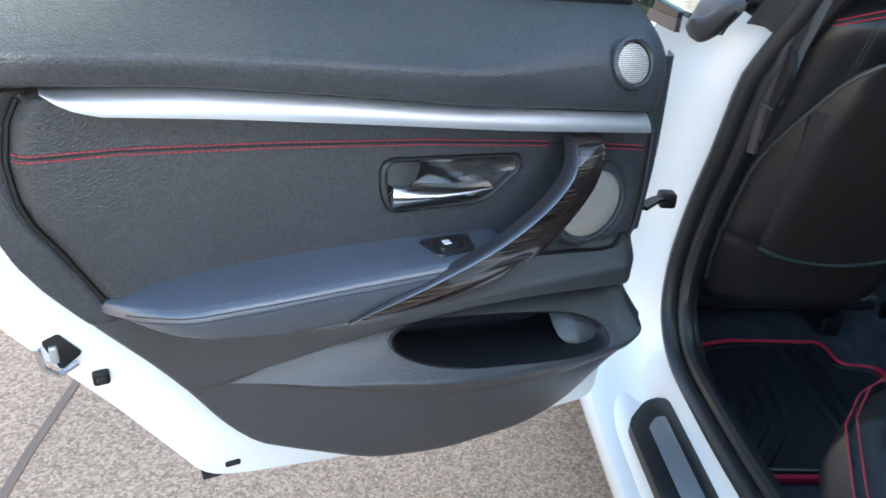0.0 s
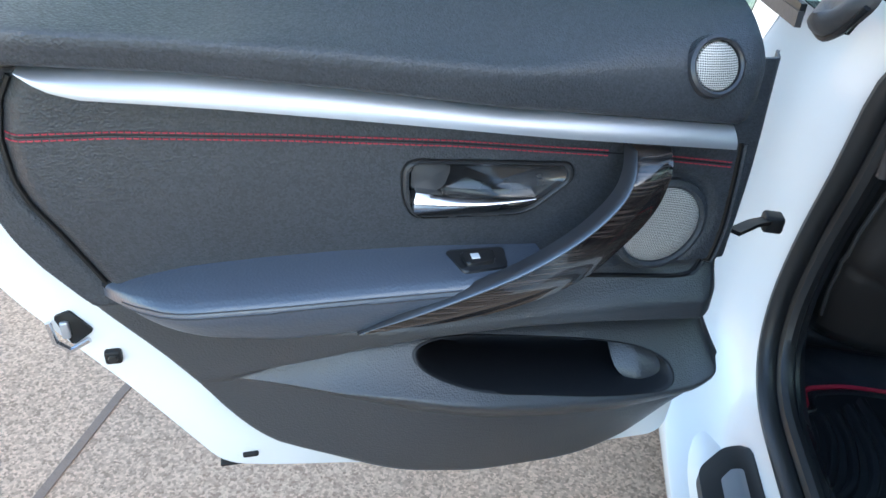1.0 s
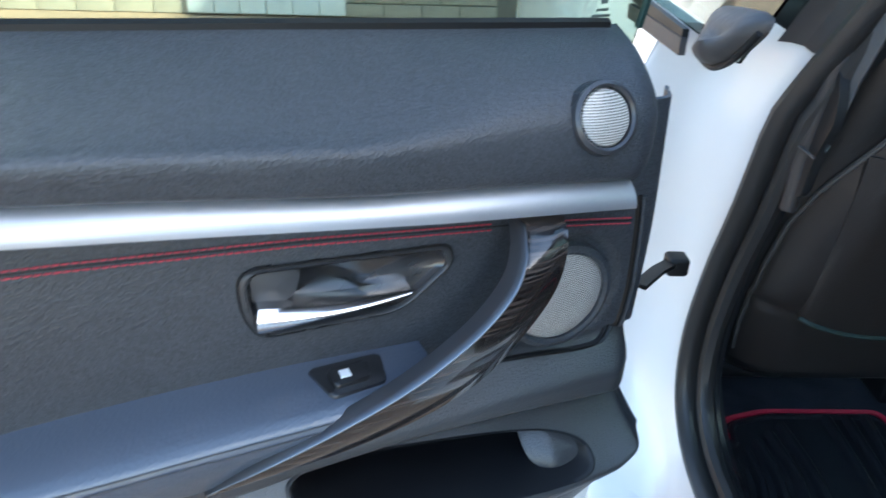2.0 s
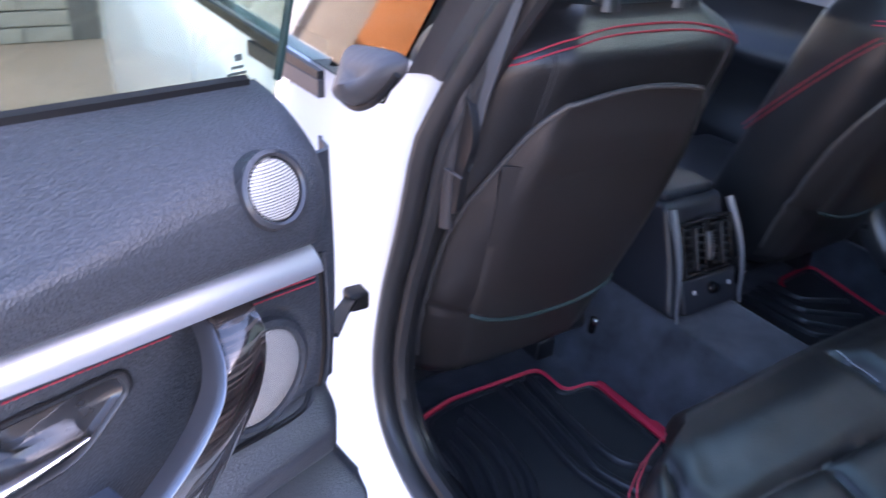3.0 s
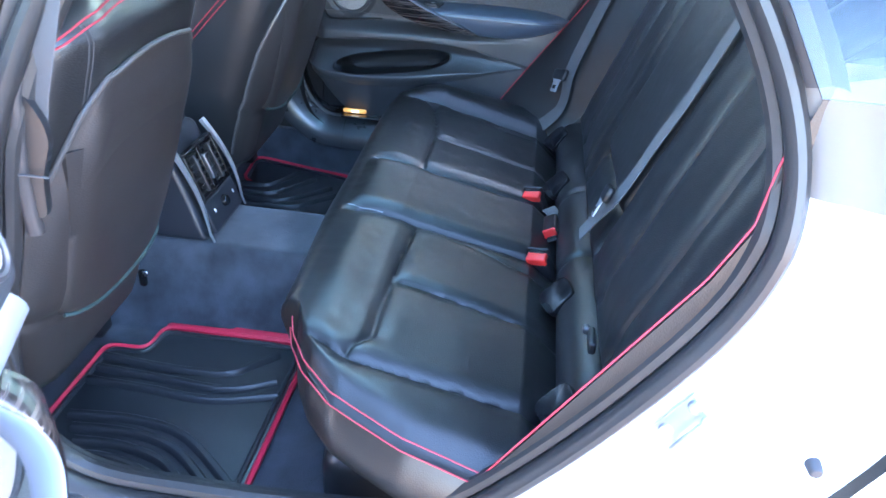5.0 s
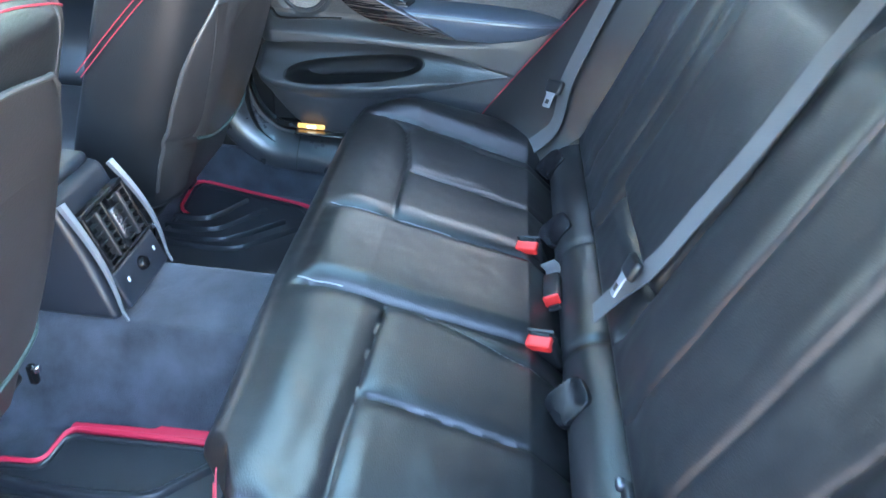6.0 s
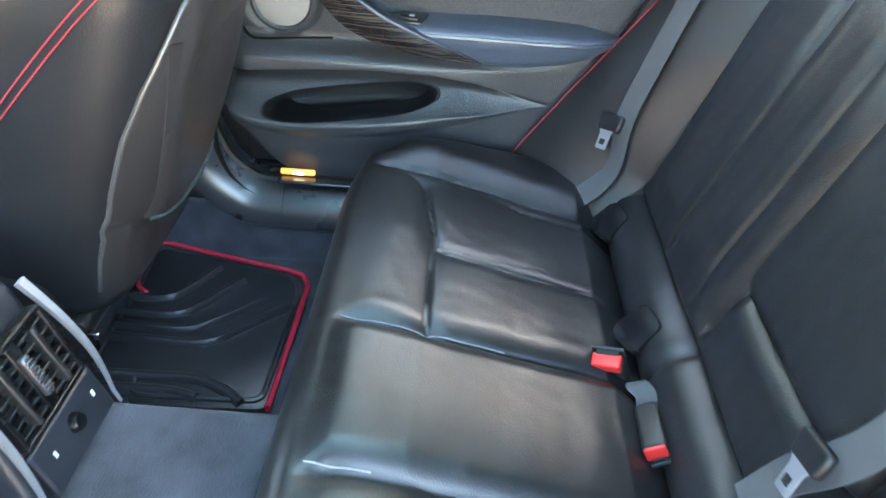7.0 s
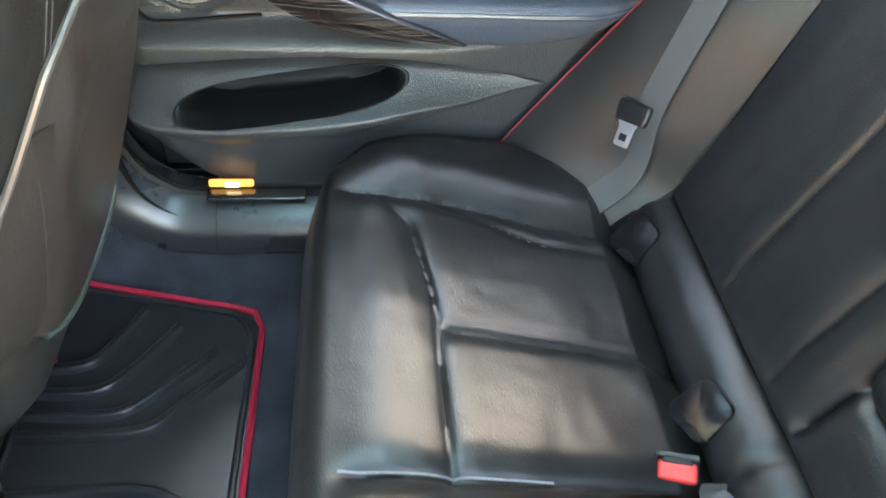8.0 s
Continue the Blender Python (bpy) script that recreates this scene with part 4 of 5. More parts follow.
    cp = part("rubber_cap", rbox((0.020, 0.012, 0.020), 0.004, (1, 1, 1), P(0.727, -0.086, 0.702)), M_RUBBER, root, "square black rubber cap")
    part("cap_knob", moved(lathe([(0, 0.004), (0.005, 0.003), (0.006, 0)], 12), Matrix.Translation(P(0.727, -0.080, 0.702)) @ rot), M_PLASTIC, cp)
    part("drain_clip", rbox((0.022, 0.008, 0.008), 0.003, (1, 1, 1), P(0.578, -0.087, 0.503)), M_RUBBER, root, "small black clip")
    part("edge_clip", rbox((0.03, 0.02, 0.006), 0.002, (1, 1, 1), P(0.606, -0.100, 0.484)), M_RUBBER, root)
    return root


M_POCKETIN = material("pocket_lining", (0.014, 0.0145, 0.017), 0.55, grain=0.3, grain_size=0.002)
M_DARKINK = material("etched_ink", (0.05, 0.07, 0.065), 0.6)
M_PANEEDGE = material("ground_glass_edge", (0.02, 0.045, 0.04), 0.35)
M_MARK = material("white_symbol", (0.7, 0.7, 0.7), 0.5)
M_ARM = material("armrest_leather", (0.060, 0.074, 0.100), 0.34, spec=1.0, grain=0.25, grain_size=0.003, kind="leather")
M_EDGE = material("satin_grey_edge", (0.17, 0.18, 0.20), 0.34, metal=0.9)
M_LOWER = material("satin_door_plastic", (0.046, 0.047, 0.051), 0.35, spec=0.75, grain=0.40, grain_size=0.0026, kind="pebble")
M_BEZEL = material("bezel_plastic", (0.040, 0.041, 0.044), 0.42, grain=0.1, grain_size=0.0015)
M_CUP = material("opener_cup_plastic", (0.022, 0.022, 0.024), 0.26, spec=0.9, vary=0.05)
M_RINGS = material("dark_satin_ring", (0.05, 0.05, 0.055), 0.3, metal=0.2)

OPEN = Matrix(((-0.921, 0.389, 0, -0.96), (-0.389, -0.921, 0, -0.096), (0, 0, 1, 0), (0, 0, 0, 1)))
build_door(False, OPEN, "open rear car door, dark trim with red stitching, white shell", "rear doors")
SHUT = Matrix(((0, 1, 0, 0.76), (-1, 0, 0, 0.07), (0, 0, 1, 0.035), (0, 0, 0, 1)))
build_door(True, SHUT, "closed rear car door, dark trim with red stitching", "rear doors")
# door check strap
chk = thing("door_check", "black steel check strap between door and pillar", "door check")
part("arm", strap([Vector((-0.895, 0.02, 0.815)), Vector((-0.855, 0.075, 0.805)), Vector((-0.815, 0.125, 0.79))], 0.018, 0.006, (0, 0, 1)), M_RUBBER, chk)
part("bracket", rbox((0.03, 0.03, 0.028), 0.006, (1, 1, 1), (-0.815, 0.118, 0.790)), M_RUBBER, chk)

# ---- rear bench ----
BENCH = thing("rear_bench", "black leather rear bench with red piping", "rear seat")
LEFT_HALF = lerp_table([(-0.70, 0.738), (-0.556, 0.725), (-0.408, 0.700), (-0.29, 0.655), (-0.235, 0.605), (-0.20, 0.545), (-0.165, 0.44), (-0.14, 0.3)])
RIGHT_HALF = lerp_table([(-0.70, 0.80), (-0.48, 0.80), (-0.344, 0.775), (-0.223, 0.735), (-0.165, 0.685), (-0.14, 0.64)])


def cushion_half(y, side):
    """Outer edge of the bench cushion."""
    return RIGHT_HALF(y) if side > 0 else LEFT_HALF(y)


def groove(d, w):
    """A sewn seam: a sharp valley between two soft swells."""
    return -math.exp(-abs(d) / (0.75 * w)) * 1.0 - 0.40 * bump(d, 0, w * 3.5) + 0.10 * bump(abs(d), w * 5, w * 2.5)


def cushion_top(x, y):
    z = 0.652 + (0.23 * (y + 0.30) if y < -0.30 else 0.05 * (y + 0.30))
    z += 0.012 * bump(y, -0.225, 0.055) - 0.60 * max(0.0, -0.575 - y)
    fade = smooth(-0.17, -0.215, y)
    # inserts of the outer seats
    for c, w in ((-0.338, 0.218), (0.362, 0.222)):
        a = abs(x - c)
        if a < w + 0.02:
            ys = -0.306 - (0.018 if c < 0 else 0.0) + (0.028 if c > 0 else -0.01) * smooth(0, 1, (x - c) / w) + (0.035 * smooth(0.75, 1.0, a / w) if abs(x) > abs(c) else 0)
            z += 0.0075 * groove(y - ys, 0.006) * smooth(w + 0.015, w - 0.005, a)
            if y < ys:
                z += 0.008 * groove(x - (c + (0.008 - 0.015 * smooth(-0.35, -0.6, y) if c < 0 else -0.016 - 0.012 * smooth(-0.3, -0.6, y))), 0.005) * smooth(0.0, 0.02, ys - y)
                z += 0.006 * math.sin(math.pi * min(1, a / w)) ** 0.8
    # seams along the seat
    z += 0.014 * groove(x - 0.147, 0.007) * fade
    z += 0.014 * groove(x + 0.108 + 0.012 * smooth(-0.22, -0.17, y), 0.007) * fade
    z += 0.012 * groove(x + 0.566 - 0.03 * smooth(-0.30, -0.20, y), 0.006) * smooth(-0.18, -0.24, y)
    xo = 0.598 - 0.022 * smooth(-0.33, -0.58, y)
    z += 0.013 * groove(x - xo, 0.008) * fade
    z += 0.020 * smooth(xo, xo + 0.07, x) * smooth(-0.18, -0.3, y)
    xt = 0.583 - 0.058 * smooth(-0.30, -0.50, y)
    z += 0.005 * groove(x - xt, 0.004) * smooth(-0.28, -0.34, y)
    xt = -0.120 - 0.058 * smooth(-0.38, -0.60, y)
    z += 0.005 * groove(x - xt, 0.004) * smooth(-0.38, -0.42, y)
    # the centre seat is a little higher
    z += 0.010 * smooth(0.14, 0.09, abs(x - 0.015)) * fade
    # soft creases
    z += 0.0024 * noise.noise(Vector((x * 9, y * 16, 3))) + 0.0006 * noise.noise(Vector((x * 40, y * 40, 7)))
    return z


def build_bench():
    nx, ny = 360, 170

    def across(q, half):
        return q / 0.66 * 0.42 if q < 0.66 else 0.42 + (q - 0.66) / 0.34 * (half - 0.42)

    def top(s, t):
        # t: 0 at the back, 0.74 at the front edge, then down the front face
        side = 1 if s > 0.5 else -1
        q = abs(2 * s - 1)
        if t < 0.74:
            y = -0.70 + (t / 0.74) * 0.525
            x = side * across(q, cushion_half(y, side))
            z = cushion_top(x, y)
        else:
            a = (t - 0.74) / 0.26
            y0 = -0.175
            y = y0 + (0.044 * math.sin(min(a / 0.35, 1) * math.pi / 2) - 0.07 * max(0, a - 0.35)) * (1 - smooth(0.74, 1.0, q) ** 1.3 * (0.95 if side < 0 else 0.6))
            x = side * across(q, cushion_half(y0, side))
            drop = 0.055 * (1 - math.cos(min(a / 0.35, 1) * math.pi / 2)) + 0.24 * max(0, a - 0.35)
            z = cushion_top(x, y0) - drop
        e = smooth(0.90, 1.0, q)
        y -= 0.014 * smooth(0.05, 0.45, -x) * smooth(0.5, 0.74, t)
        z -= 0.030 * e ** 2
        return Vector((x, y, z))
    part("cushion", sheet(top, nx, ny), M_LEATHER, BENCH, "black leather seat cushion with sewn pleats", 80)

    # flanks of the cushion
    for side in (-1, 1):
        def flank(s, t, side=side):
            y = -0.68 + 0.505 * s
            x = side * (cushion_half(y, side) + 0.020 * math.sin(math.pi * min(1, t * 1.3)) - 0.12 * max(0, t - 0.5))
            yy = y - (0.014 if side < 0 else 0.0) * smooth(0.6, 1, s)
            return Vector((x, yy, cushion_top(side * cushion_half(y, side), y) - 0.030 - 0.16 * t))
        part("cushion_flank", sheet(flank, 50, 14), M_LEATHER, BENCH, "smooth leather flank")
        if side < 0:
            edge = [Vector((side * (cushion_half(y, side) + 0.002), y, cushion_top(side * cushion_half(y, side), y) - 0.026)) for y in np.linspace(-0.60, -0.185, 70)]
            for k in (0.0, 0.012):
                p2 = [p + Vector((-side * k, 0, 0.013 * (k > 0))) for p in edge]
                part("piping", tube(p2, 0.0012, 6), M_STITCH, BENCH, "red seam stitching")
    # dark base under the cushion
    part("bench_base", rbox((1.30, 0.40, 0.14), 0.04, (4, 2, 2), (0.02, -0.46, 0.415)), M_PLASTIC, BENCH, "dark plastic bench base")
    # pale thread along the seams
    for x in (0.147, -0.108):
        pts = [Vector((x + 0.004, y, cushion_top(x + 0.004, y) + 0.0008)) for y in np.linspace(-0.185, -0.42 if x > 0 else -0.26, 30)]
        part("seam_thread", tube(pts, 0.0009, 5), M_THREAD, BENCH)
    for f in (lambda y: 0.583 - 0.058 * smooth(-0.30, -0.50, y), lambda y: -0.120 - 0.058 * smooth(-0.38, -0.60, y)):
        pts = [Vector((f(y), y, cushion_top(f(y), y) + 0.0010)) for y in np.linspace(-0.40, -0.60, 26)]
        part("seam_thread", tube(pts, 0.0008, 5), M_THREAD, BENCH)

    # backrest
    def back_y(z):
        return -0.684 - 0.38 * (z - 0.62)

    def back(s, t):
        x = -0.640 + 1.30 * s
        z = 0.60 + 0.65 * t
        y = back_y(z)
        y -= 0.034 * smooth(0.650, 0.60, z)
        for c, w in ((-0.36, 0.200), (0.40, 0.215)):
            a = abs(x - c)
            y += 0.012 * smooth(w + 0.01, w - 0.08, a) * smooth(0.645, 0.72, z)
        for c in (-0.61, -0.505, -0.335, -0.165, 0.182, 0.252, 0.402, 0.617):
            deep = 0.014 if c in (-0.165, 0.182) else 0.009
            out = 0.09 * max(0, z - 0.72) ** 1.0
            cc = c + (out if c == 0.617 else 0) - (out if c == -0.61 else 0)
            y += deep * groove(x - cc, 0.006) * smooth(0.635, 0.67, z)
        if -0.165 < x < 0.182:
            y += 0.014 * groove(z - 0.735, 0.005)
            y += 0.010 * smooth(0.73, 0.78, z)
        y -= 0.07 * smooth(1.12, 1.25, z)
        y += 0.002 * noise.noise(Vector((x * 10, z * 10, 1))) + 0.0006 * noise.noise(Vector((x * 40, z * 40, 5)))
        return Vector((x, y, z))
    part("backrest", sheet(back, 340, 130, lambda s, t: back(s, t) + Vector((0, -0.13, -0.03))), M_LEATHER, BENCH, "black leather backrest with a folding centre armrest", 80)

    # roll along the foot of the backrest
    def roll(s, t):
        a = radians(-100 + 200 * t)
        x = -0.62 + 1.265 * s
        r = 0.066 + 0.0022 * noise.noise(Vector((x * 12, t * 5, 9)))
        r += 0.006 * groove(x - 0.165, 0.004) + 0.006 * groove(x + 0.13, 0.004)
        return Vector((x, -0.700 + r * math.cos(a), 0.564 + r * math.sin(a)))
    part("lower_roll", sheet(roll, 160, 20), M_LEATHER, BENCH, "leather roll along the foot of the backrest", 80)

    # side bolsters with red piping
    for side in (-1, 1):
        part("side_bolster", sheet(lambda s, t, side=side: bolster(s, t, side), 26, 44, lambda s, t, side=side: bolster(s, t, side) + Vector((0, -0.10 - 0.02 * s, 0))), M_LEATHER, BENCH, "leather side bolster")
        part("bolster_piping", tube([bolster(0.995, t, side) + Vector((-side * 0.003, 0.003, 0.0)) for t in np.linspace(0.06, 0.9, 40)], 0.0015, 6), M_STITCH, BENCH, "red piping")
    # child seat anchor covers
    for x in (-0.56, -0.250, 0.248, 0.556):
        shape = rounded([(-0.034, -0.030), (-0.030, 0.034), (0.026, 0.038), (0.032, -0.034)], 0.014)
        c = part("anchor_cover", prism(shape, -0.008, 0.007, lambda a, b, d: Vector((a, d, b)), 0.004, 3), M_GLOSSBLK, BENCH, "glossy black child-seat anchor cover", 40)
        c.matrix_local = pose(x, -0.6305, 0.5945, 42, 0, 20)


def bolster(s, t, side):
    z = 0.555 + 0.65 * t
    yi = -0.684 - 0.38 * (z - 0.62) - 0.004 + 0.06 * smooth(0.66, 0.56, z)
    if side > 0:
        yo = float(np.interp(z, [0.555, 0.64, 0.75, 0.87, 0.95, 1.1, 1.21], [-0.42, -0.472, -0.548, -0.634, -0.69, -0.765, -0.81]))
        xo = 0.785 - 0.10 * max(0, z - 0.95)
    else:
        yo = float(np.interp(z, [0.555, 0.647, 0.797, 0.955, 1.026, 1.096, 1.21], [-0.505, -0.561, -0.654, -0.752, -0.785, -0.792, -0.82]))
        xo = 0.722 - 0.05 * max(0, z - 0.95)
    xi = 0.612 + 0.09 * max(0, z - 0.72)
    y = yi + (yo - yi) * s + 0.014 * math.sin(math.pi * s)
    return Vector((side * (xi + (xo - xi) * s), y, z))


M_GLOSSBLK = material("gloss_black_plastic", (0.007, 0.007, 0.008), 0.26, vary=0.05, spec=0.35)
build_bench()


# ---- front seats ----
def front_seat(cx, side):
    root = thing("front_seat", "black leather front seat with red seam stitching, seen from behind", "front seat", "front seats", pose(cx, 0, 0))

    def rear(x, z):
        return 0.157 - 0.352 * (z - 0.654)

    def width(z):
        return float(np.interp(z, [0.50, 0.56, 0.74, 0.91, 1.03, 1.10, 1.15, 1.18], [0.200, 0.220, 0.242, 0.247, 0.247, 0.242, 0.215, 0.165]))

    def section(a, z, w):
        ca, sa = math.cos(a), math.sin(a)
        x = w * math.copysign(abs(ca) ** 0.42, ca)
        q = abs(x) / w
        depth = 0.075 + 0.060 * smooth(0.6, 1.0, q)
        mid = rear(0, z) + 0.078 + 0.066 * smooth(0.55, 1.0, q)
        d = depth * math.copysign(abs(sa) ** 0.75, sa)
        return x, mid, d

    # leather body: rounded section lofted upwards, deep wings at both sides
    def body(s, t):
        z = 0.52 + 0.665 * t
        w = width(z)
        x, mid, d = section(2 * math.pi * s, z, w)
        cap = 0.30 + 0.70 * smooth(1.0, 0.90, t)
        z2 = z + 0.004 * noise.noise(Vector((x * 9, d * 9, z * 9)))
        return Vector((x, mid + d * cap, z2))
    bm = sheet(body, 128, 70, wrap=True)
    bmesh.ops.holes_fill(bm, edges=[e for e in bm.edges if len(e.link_faces) < 2])
    part("backrest", bm, M_LEATHER, root, "black leather backrest", 70)

    def surf(x, z, lift=0.0):
        """The rear face of the leather body."""
        w = width(z)
        q = min(abs(x) / w, 0.9995)
        ca = q ** (1 / 0.42)
        sa = -math.sqrt(max(0.0, 1 - ca * ca))
        depth = 0.075 + 0.060 * smooth(0.6, 1.0, q)
        mid = rear(0, z) + 0.078 + 0.066 * smooth(0.55, 1.0, q)
        t = (z - 0.52) / 0.665
        cap = 0.30 + 0.70 * smooth(1.0, 0.90, t)
        return Vector((x, mid + depth * math.copysign(abs(sa) ** 0.75, sa) * cap - lift, z))

    # hard panel
    def panel(s, t):
        z = 0.545 + 0.522 * t
        w = min(float(np.interp(z, [0.545, 0.642, 0.767, 0.856, 0.921, 0.974, 1.03, 1.056, 1.064, 1.067], [0.190, 0.206, 0.216, 0.216, 0.205, 0.184, 0.160, 0.140, 0.130, 0.122])), 0.93 * width(z))
        q = 2 * s - 1
        x = q * w
        p = surf(x, z, 0.010 - 0.006 * smooth(0.85, 1.0, abs(q)))
        p.y -= 0.012 * smooth(0.66, 0.76, z) * smooth(1.0, 0.7, abs(q)) * smooth(1.06, 1.0, z)
        p.y += 0.006 * bump(z, 0.672 + 0.03 * q * q, 0.008)
        p.z += 0.014 * (1 - q * q) * smooth(0.98, 1.067, z)
        return p
    pn = part("back_panel", sheet(panel, 44, 64, lambda s, t: panel(s, t) + Vector((0, 0.02, 0))), M_HARD, root, "dark seat back panel with a map pocket", 60)
    rim = [panel(s, t) + Vector((0, -0.001, 0)) for s, t in [(0.0, v) for v in np.linspace(0.05, 1, 24)] + [(v, 1.0) for v in np.linspace(0.05, 0.95, 12)] + [(1.0, v) for v in np.linspace(1, 0.05, 24)]]
    part("panel_rim", tube(rim, 0.0038, 8, up=(0, 1, 0)), M_RIM, pn, "dark satin edge bead")
    # stretched map pocket on the panel
    def pocket(s, t):
        q = 2 * s - 1
        z = 0.690 - 0.030 * (1 - q * q) + (0.29 + 0.030 * (1 - q * q)) * t
        x = q * (0.152 + 0.030 * t)
        p = surf(x, z, 0.0)
        return p + Vector((0, -0.030 + 0.010 * abs(q) ** 4 + 0.010 * t ** 3 - 0.003 * math.sin(math.pi * t), 0))
    part("pocket", sheet(pocket, 28, 24, lambda s, t: pocket(s, t) + Vector((0, 0.010, 0))), M_HARD, pn, "stretched dark cloth map pocket", 60)
    crease = [pocket(s, 0.0) + Vector((0, -0.001, 0)) for s in np.linspace(0.0, 1.0, 30)]
    part("pocket_edge", tube(crease, 0.0040, 8, up=(0, 1, 0)), M_POCKET, pn, "greenish grey pocket edge")
    # red double seam over the shoulders and down the flanks
    for k, dz in enumerate((0.0, 0.008)):
        path = []
        for q in np.linspace(-0.995, 0.995, 80):
            z = 1.152 + dz - 0.050 * abs(q) ** 3.0
            path.append(surf(q * width(z), z, 0.0015))
        part("seam_stitching", tube(path, 0.0013, 6, up=(0, 1, 0)), M_STITCH, root, "red seam stitching")
        for sx in (-1, 1):
            path = []
            for v in np.linspace(0, 1, 30):
                z = 1.078 + dz - 0.24 * v ** 1.1
                a = math.pi * (0.0 if sx > 0 else 1.0)
                x, mid, d = section(a, z, width(z))
                fy = 0.075 + 0.235 * v
                path.append(Vector((sx * (width(z) + 0.0012), fy + 0.9 * dz, z)))
            part("flank_stitching", tube(path, 0.0012, 6), M_STITCH, root, "red seam stitching")
    # grey upright double seam at the rear corners
    for sx in (-1, 1):
        for dx in (0.0, 0.006):
            part("corner_seam", tube([surf(sx * (0.150 + dx), z, 0.001) for z in np.linspace(1.03, 1.14, 12)], 0.0006, 5, up=(0, 1, 0)), M_GREYSTITCH, root)
    # head restraint on two posts
    for dx in (-0.062, 0.062):
        part("post", tube([Vector((dx, rear(0, 1.17) + 0.06, 1.16)), Vector((dx, rear(0, 1.17) + 0.04, 1.27))], 0.0075, 12, up=(0, 1, 0)), M_CHROME, root, "chrome head restraint post")
        part("post_sleeve", moved(lathe([(0, 0.012), (0.014, 0.011), (0.017, 0.004), (0.018, -0.01)], 16), Matrix.Translation((dx, rear(0, 1.17) + 0.06, 1.186))), M_PLASTIC, root)
    hd = rbox((0.27, 0.10, 0.19), 0.045, (4, 2, 4), (0, rear(0, 1.17) + 0.03, 1.345), lambda v: Vector((v.x * (1 - 0.5 * max(0, v.z - 0.02)), v.y - 0.25 * v.z * v.z, v.z)))
    part("head_restraint", hd, M_LEATHER, root, "black leather head restraint", 70)
    # seat base, rail and lever
    part("seat_base", rbox((0.47, 0.50, 0.15), 0.05, (4, 4, 2), (0, 0.52, 0.555)), M_LEATHER, root, "leather seat cushion", 70)
    part("base_cover", rbox((0.43, 0.30, 0.09), 0.03, (3, 1, 2), (0, 0.48, 0.455)), M_PLASTIC, root, "dark plastic seat base cover")
    part("cross_tube", tube([Vector((-0.22, 0.265, 0.500)), Vector((0.22, 0.265, 0.500))], 0.022, 12), M_PLASTIC, root, "dark tube at the foot of the backrest")
    for dx in (-0.19, 0.19):
        part("rail", rbox((0.05, 0.50, 0.05), 0.008, (1, 1, 1), (dx, 0.56, 0.395)), M_PLASTIC, root)
    lx = 0.232 * (1 if cx < 0 else -1)
    lv = part("lever", rbox((0.014, 0.016, 0.040), 0.006, (1, 1, 1), (lx, 0.232, 0.497)), M_GLOSSBLK, root, "small release lever")
    part("lever_tip", rbox((0.012, 0.010, 0.014), 0.004, (1, 1, 1), (lx, 0.222, 0.510)), M_CHROME, lv, "bright lever tip")
    return root


M_POCKET = material("pocket_edge_cloth", (0.030, 0.050, 0.047), 0.5)
M_RIM = material("panel_edge_bead", (0.075, 0.072, 0.070), 0.32)
front_seat(-0.455, -1)
front_seat(0.468, 1)


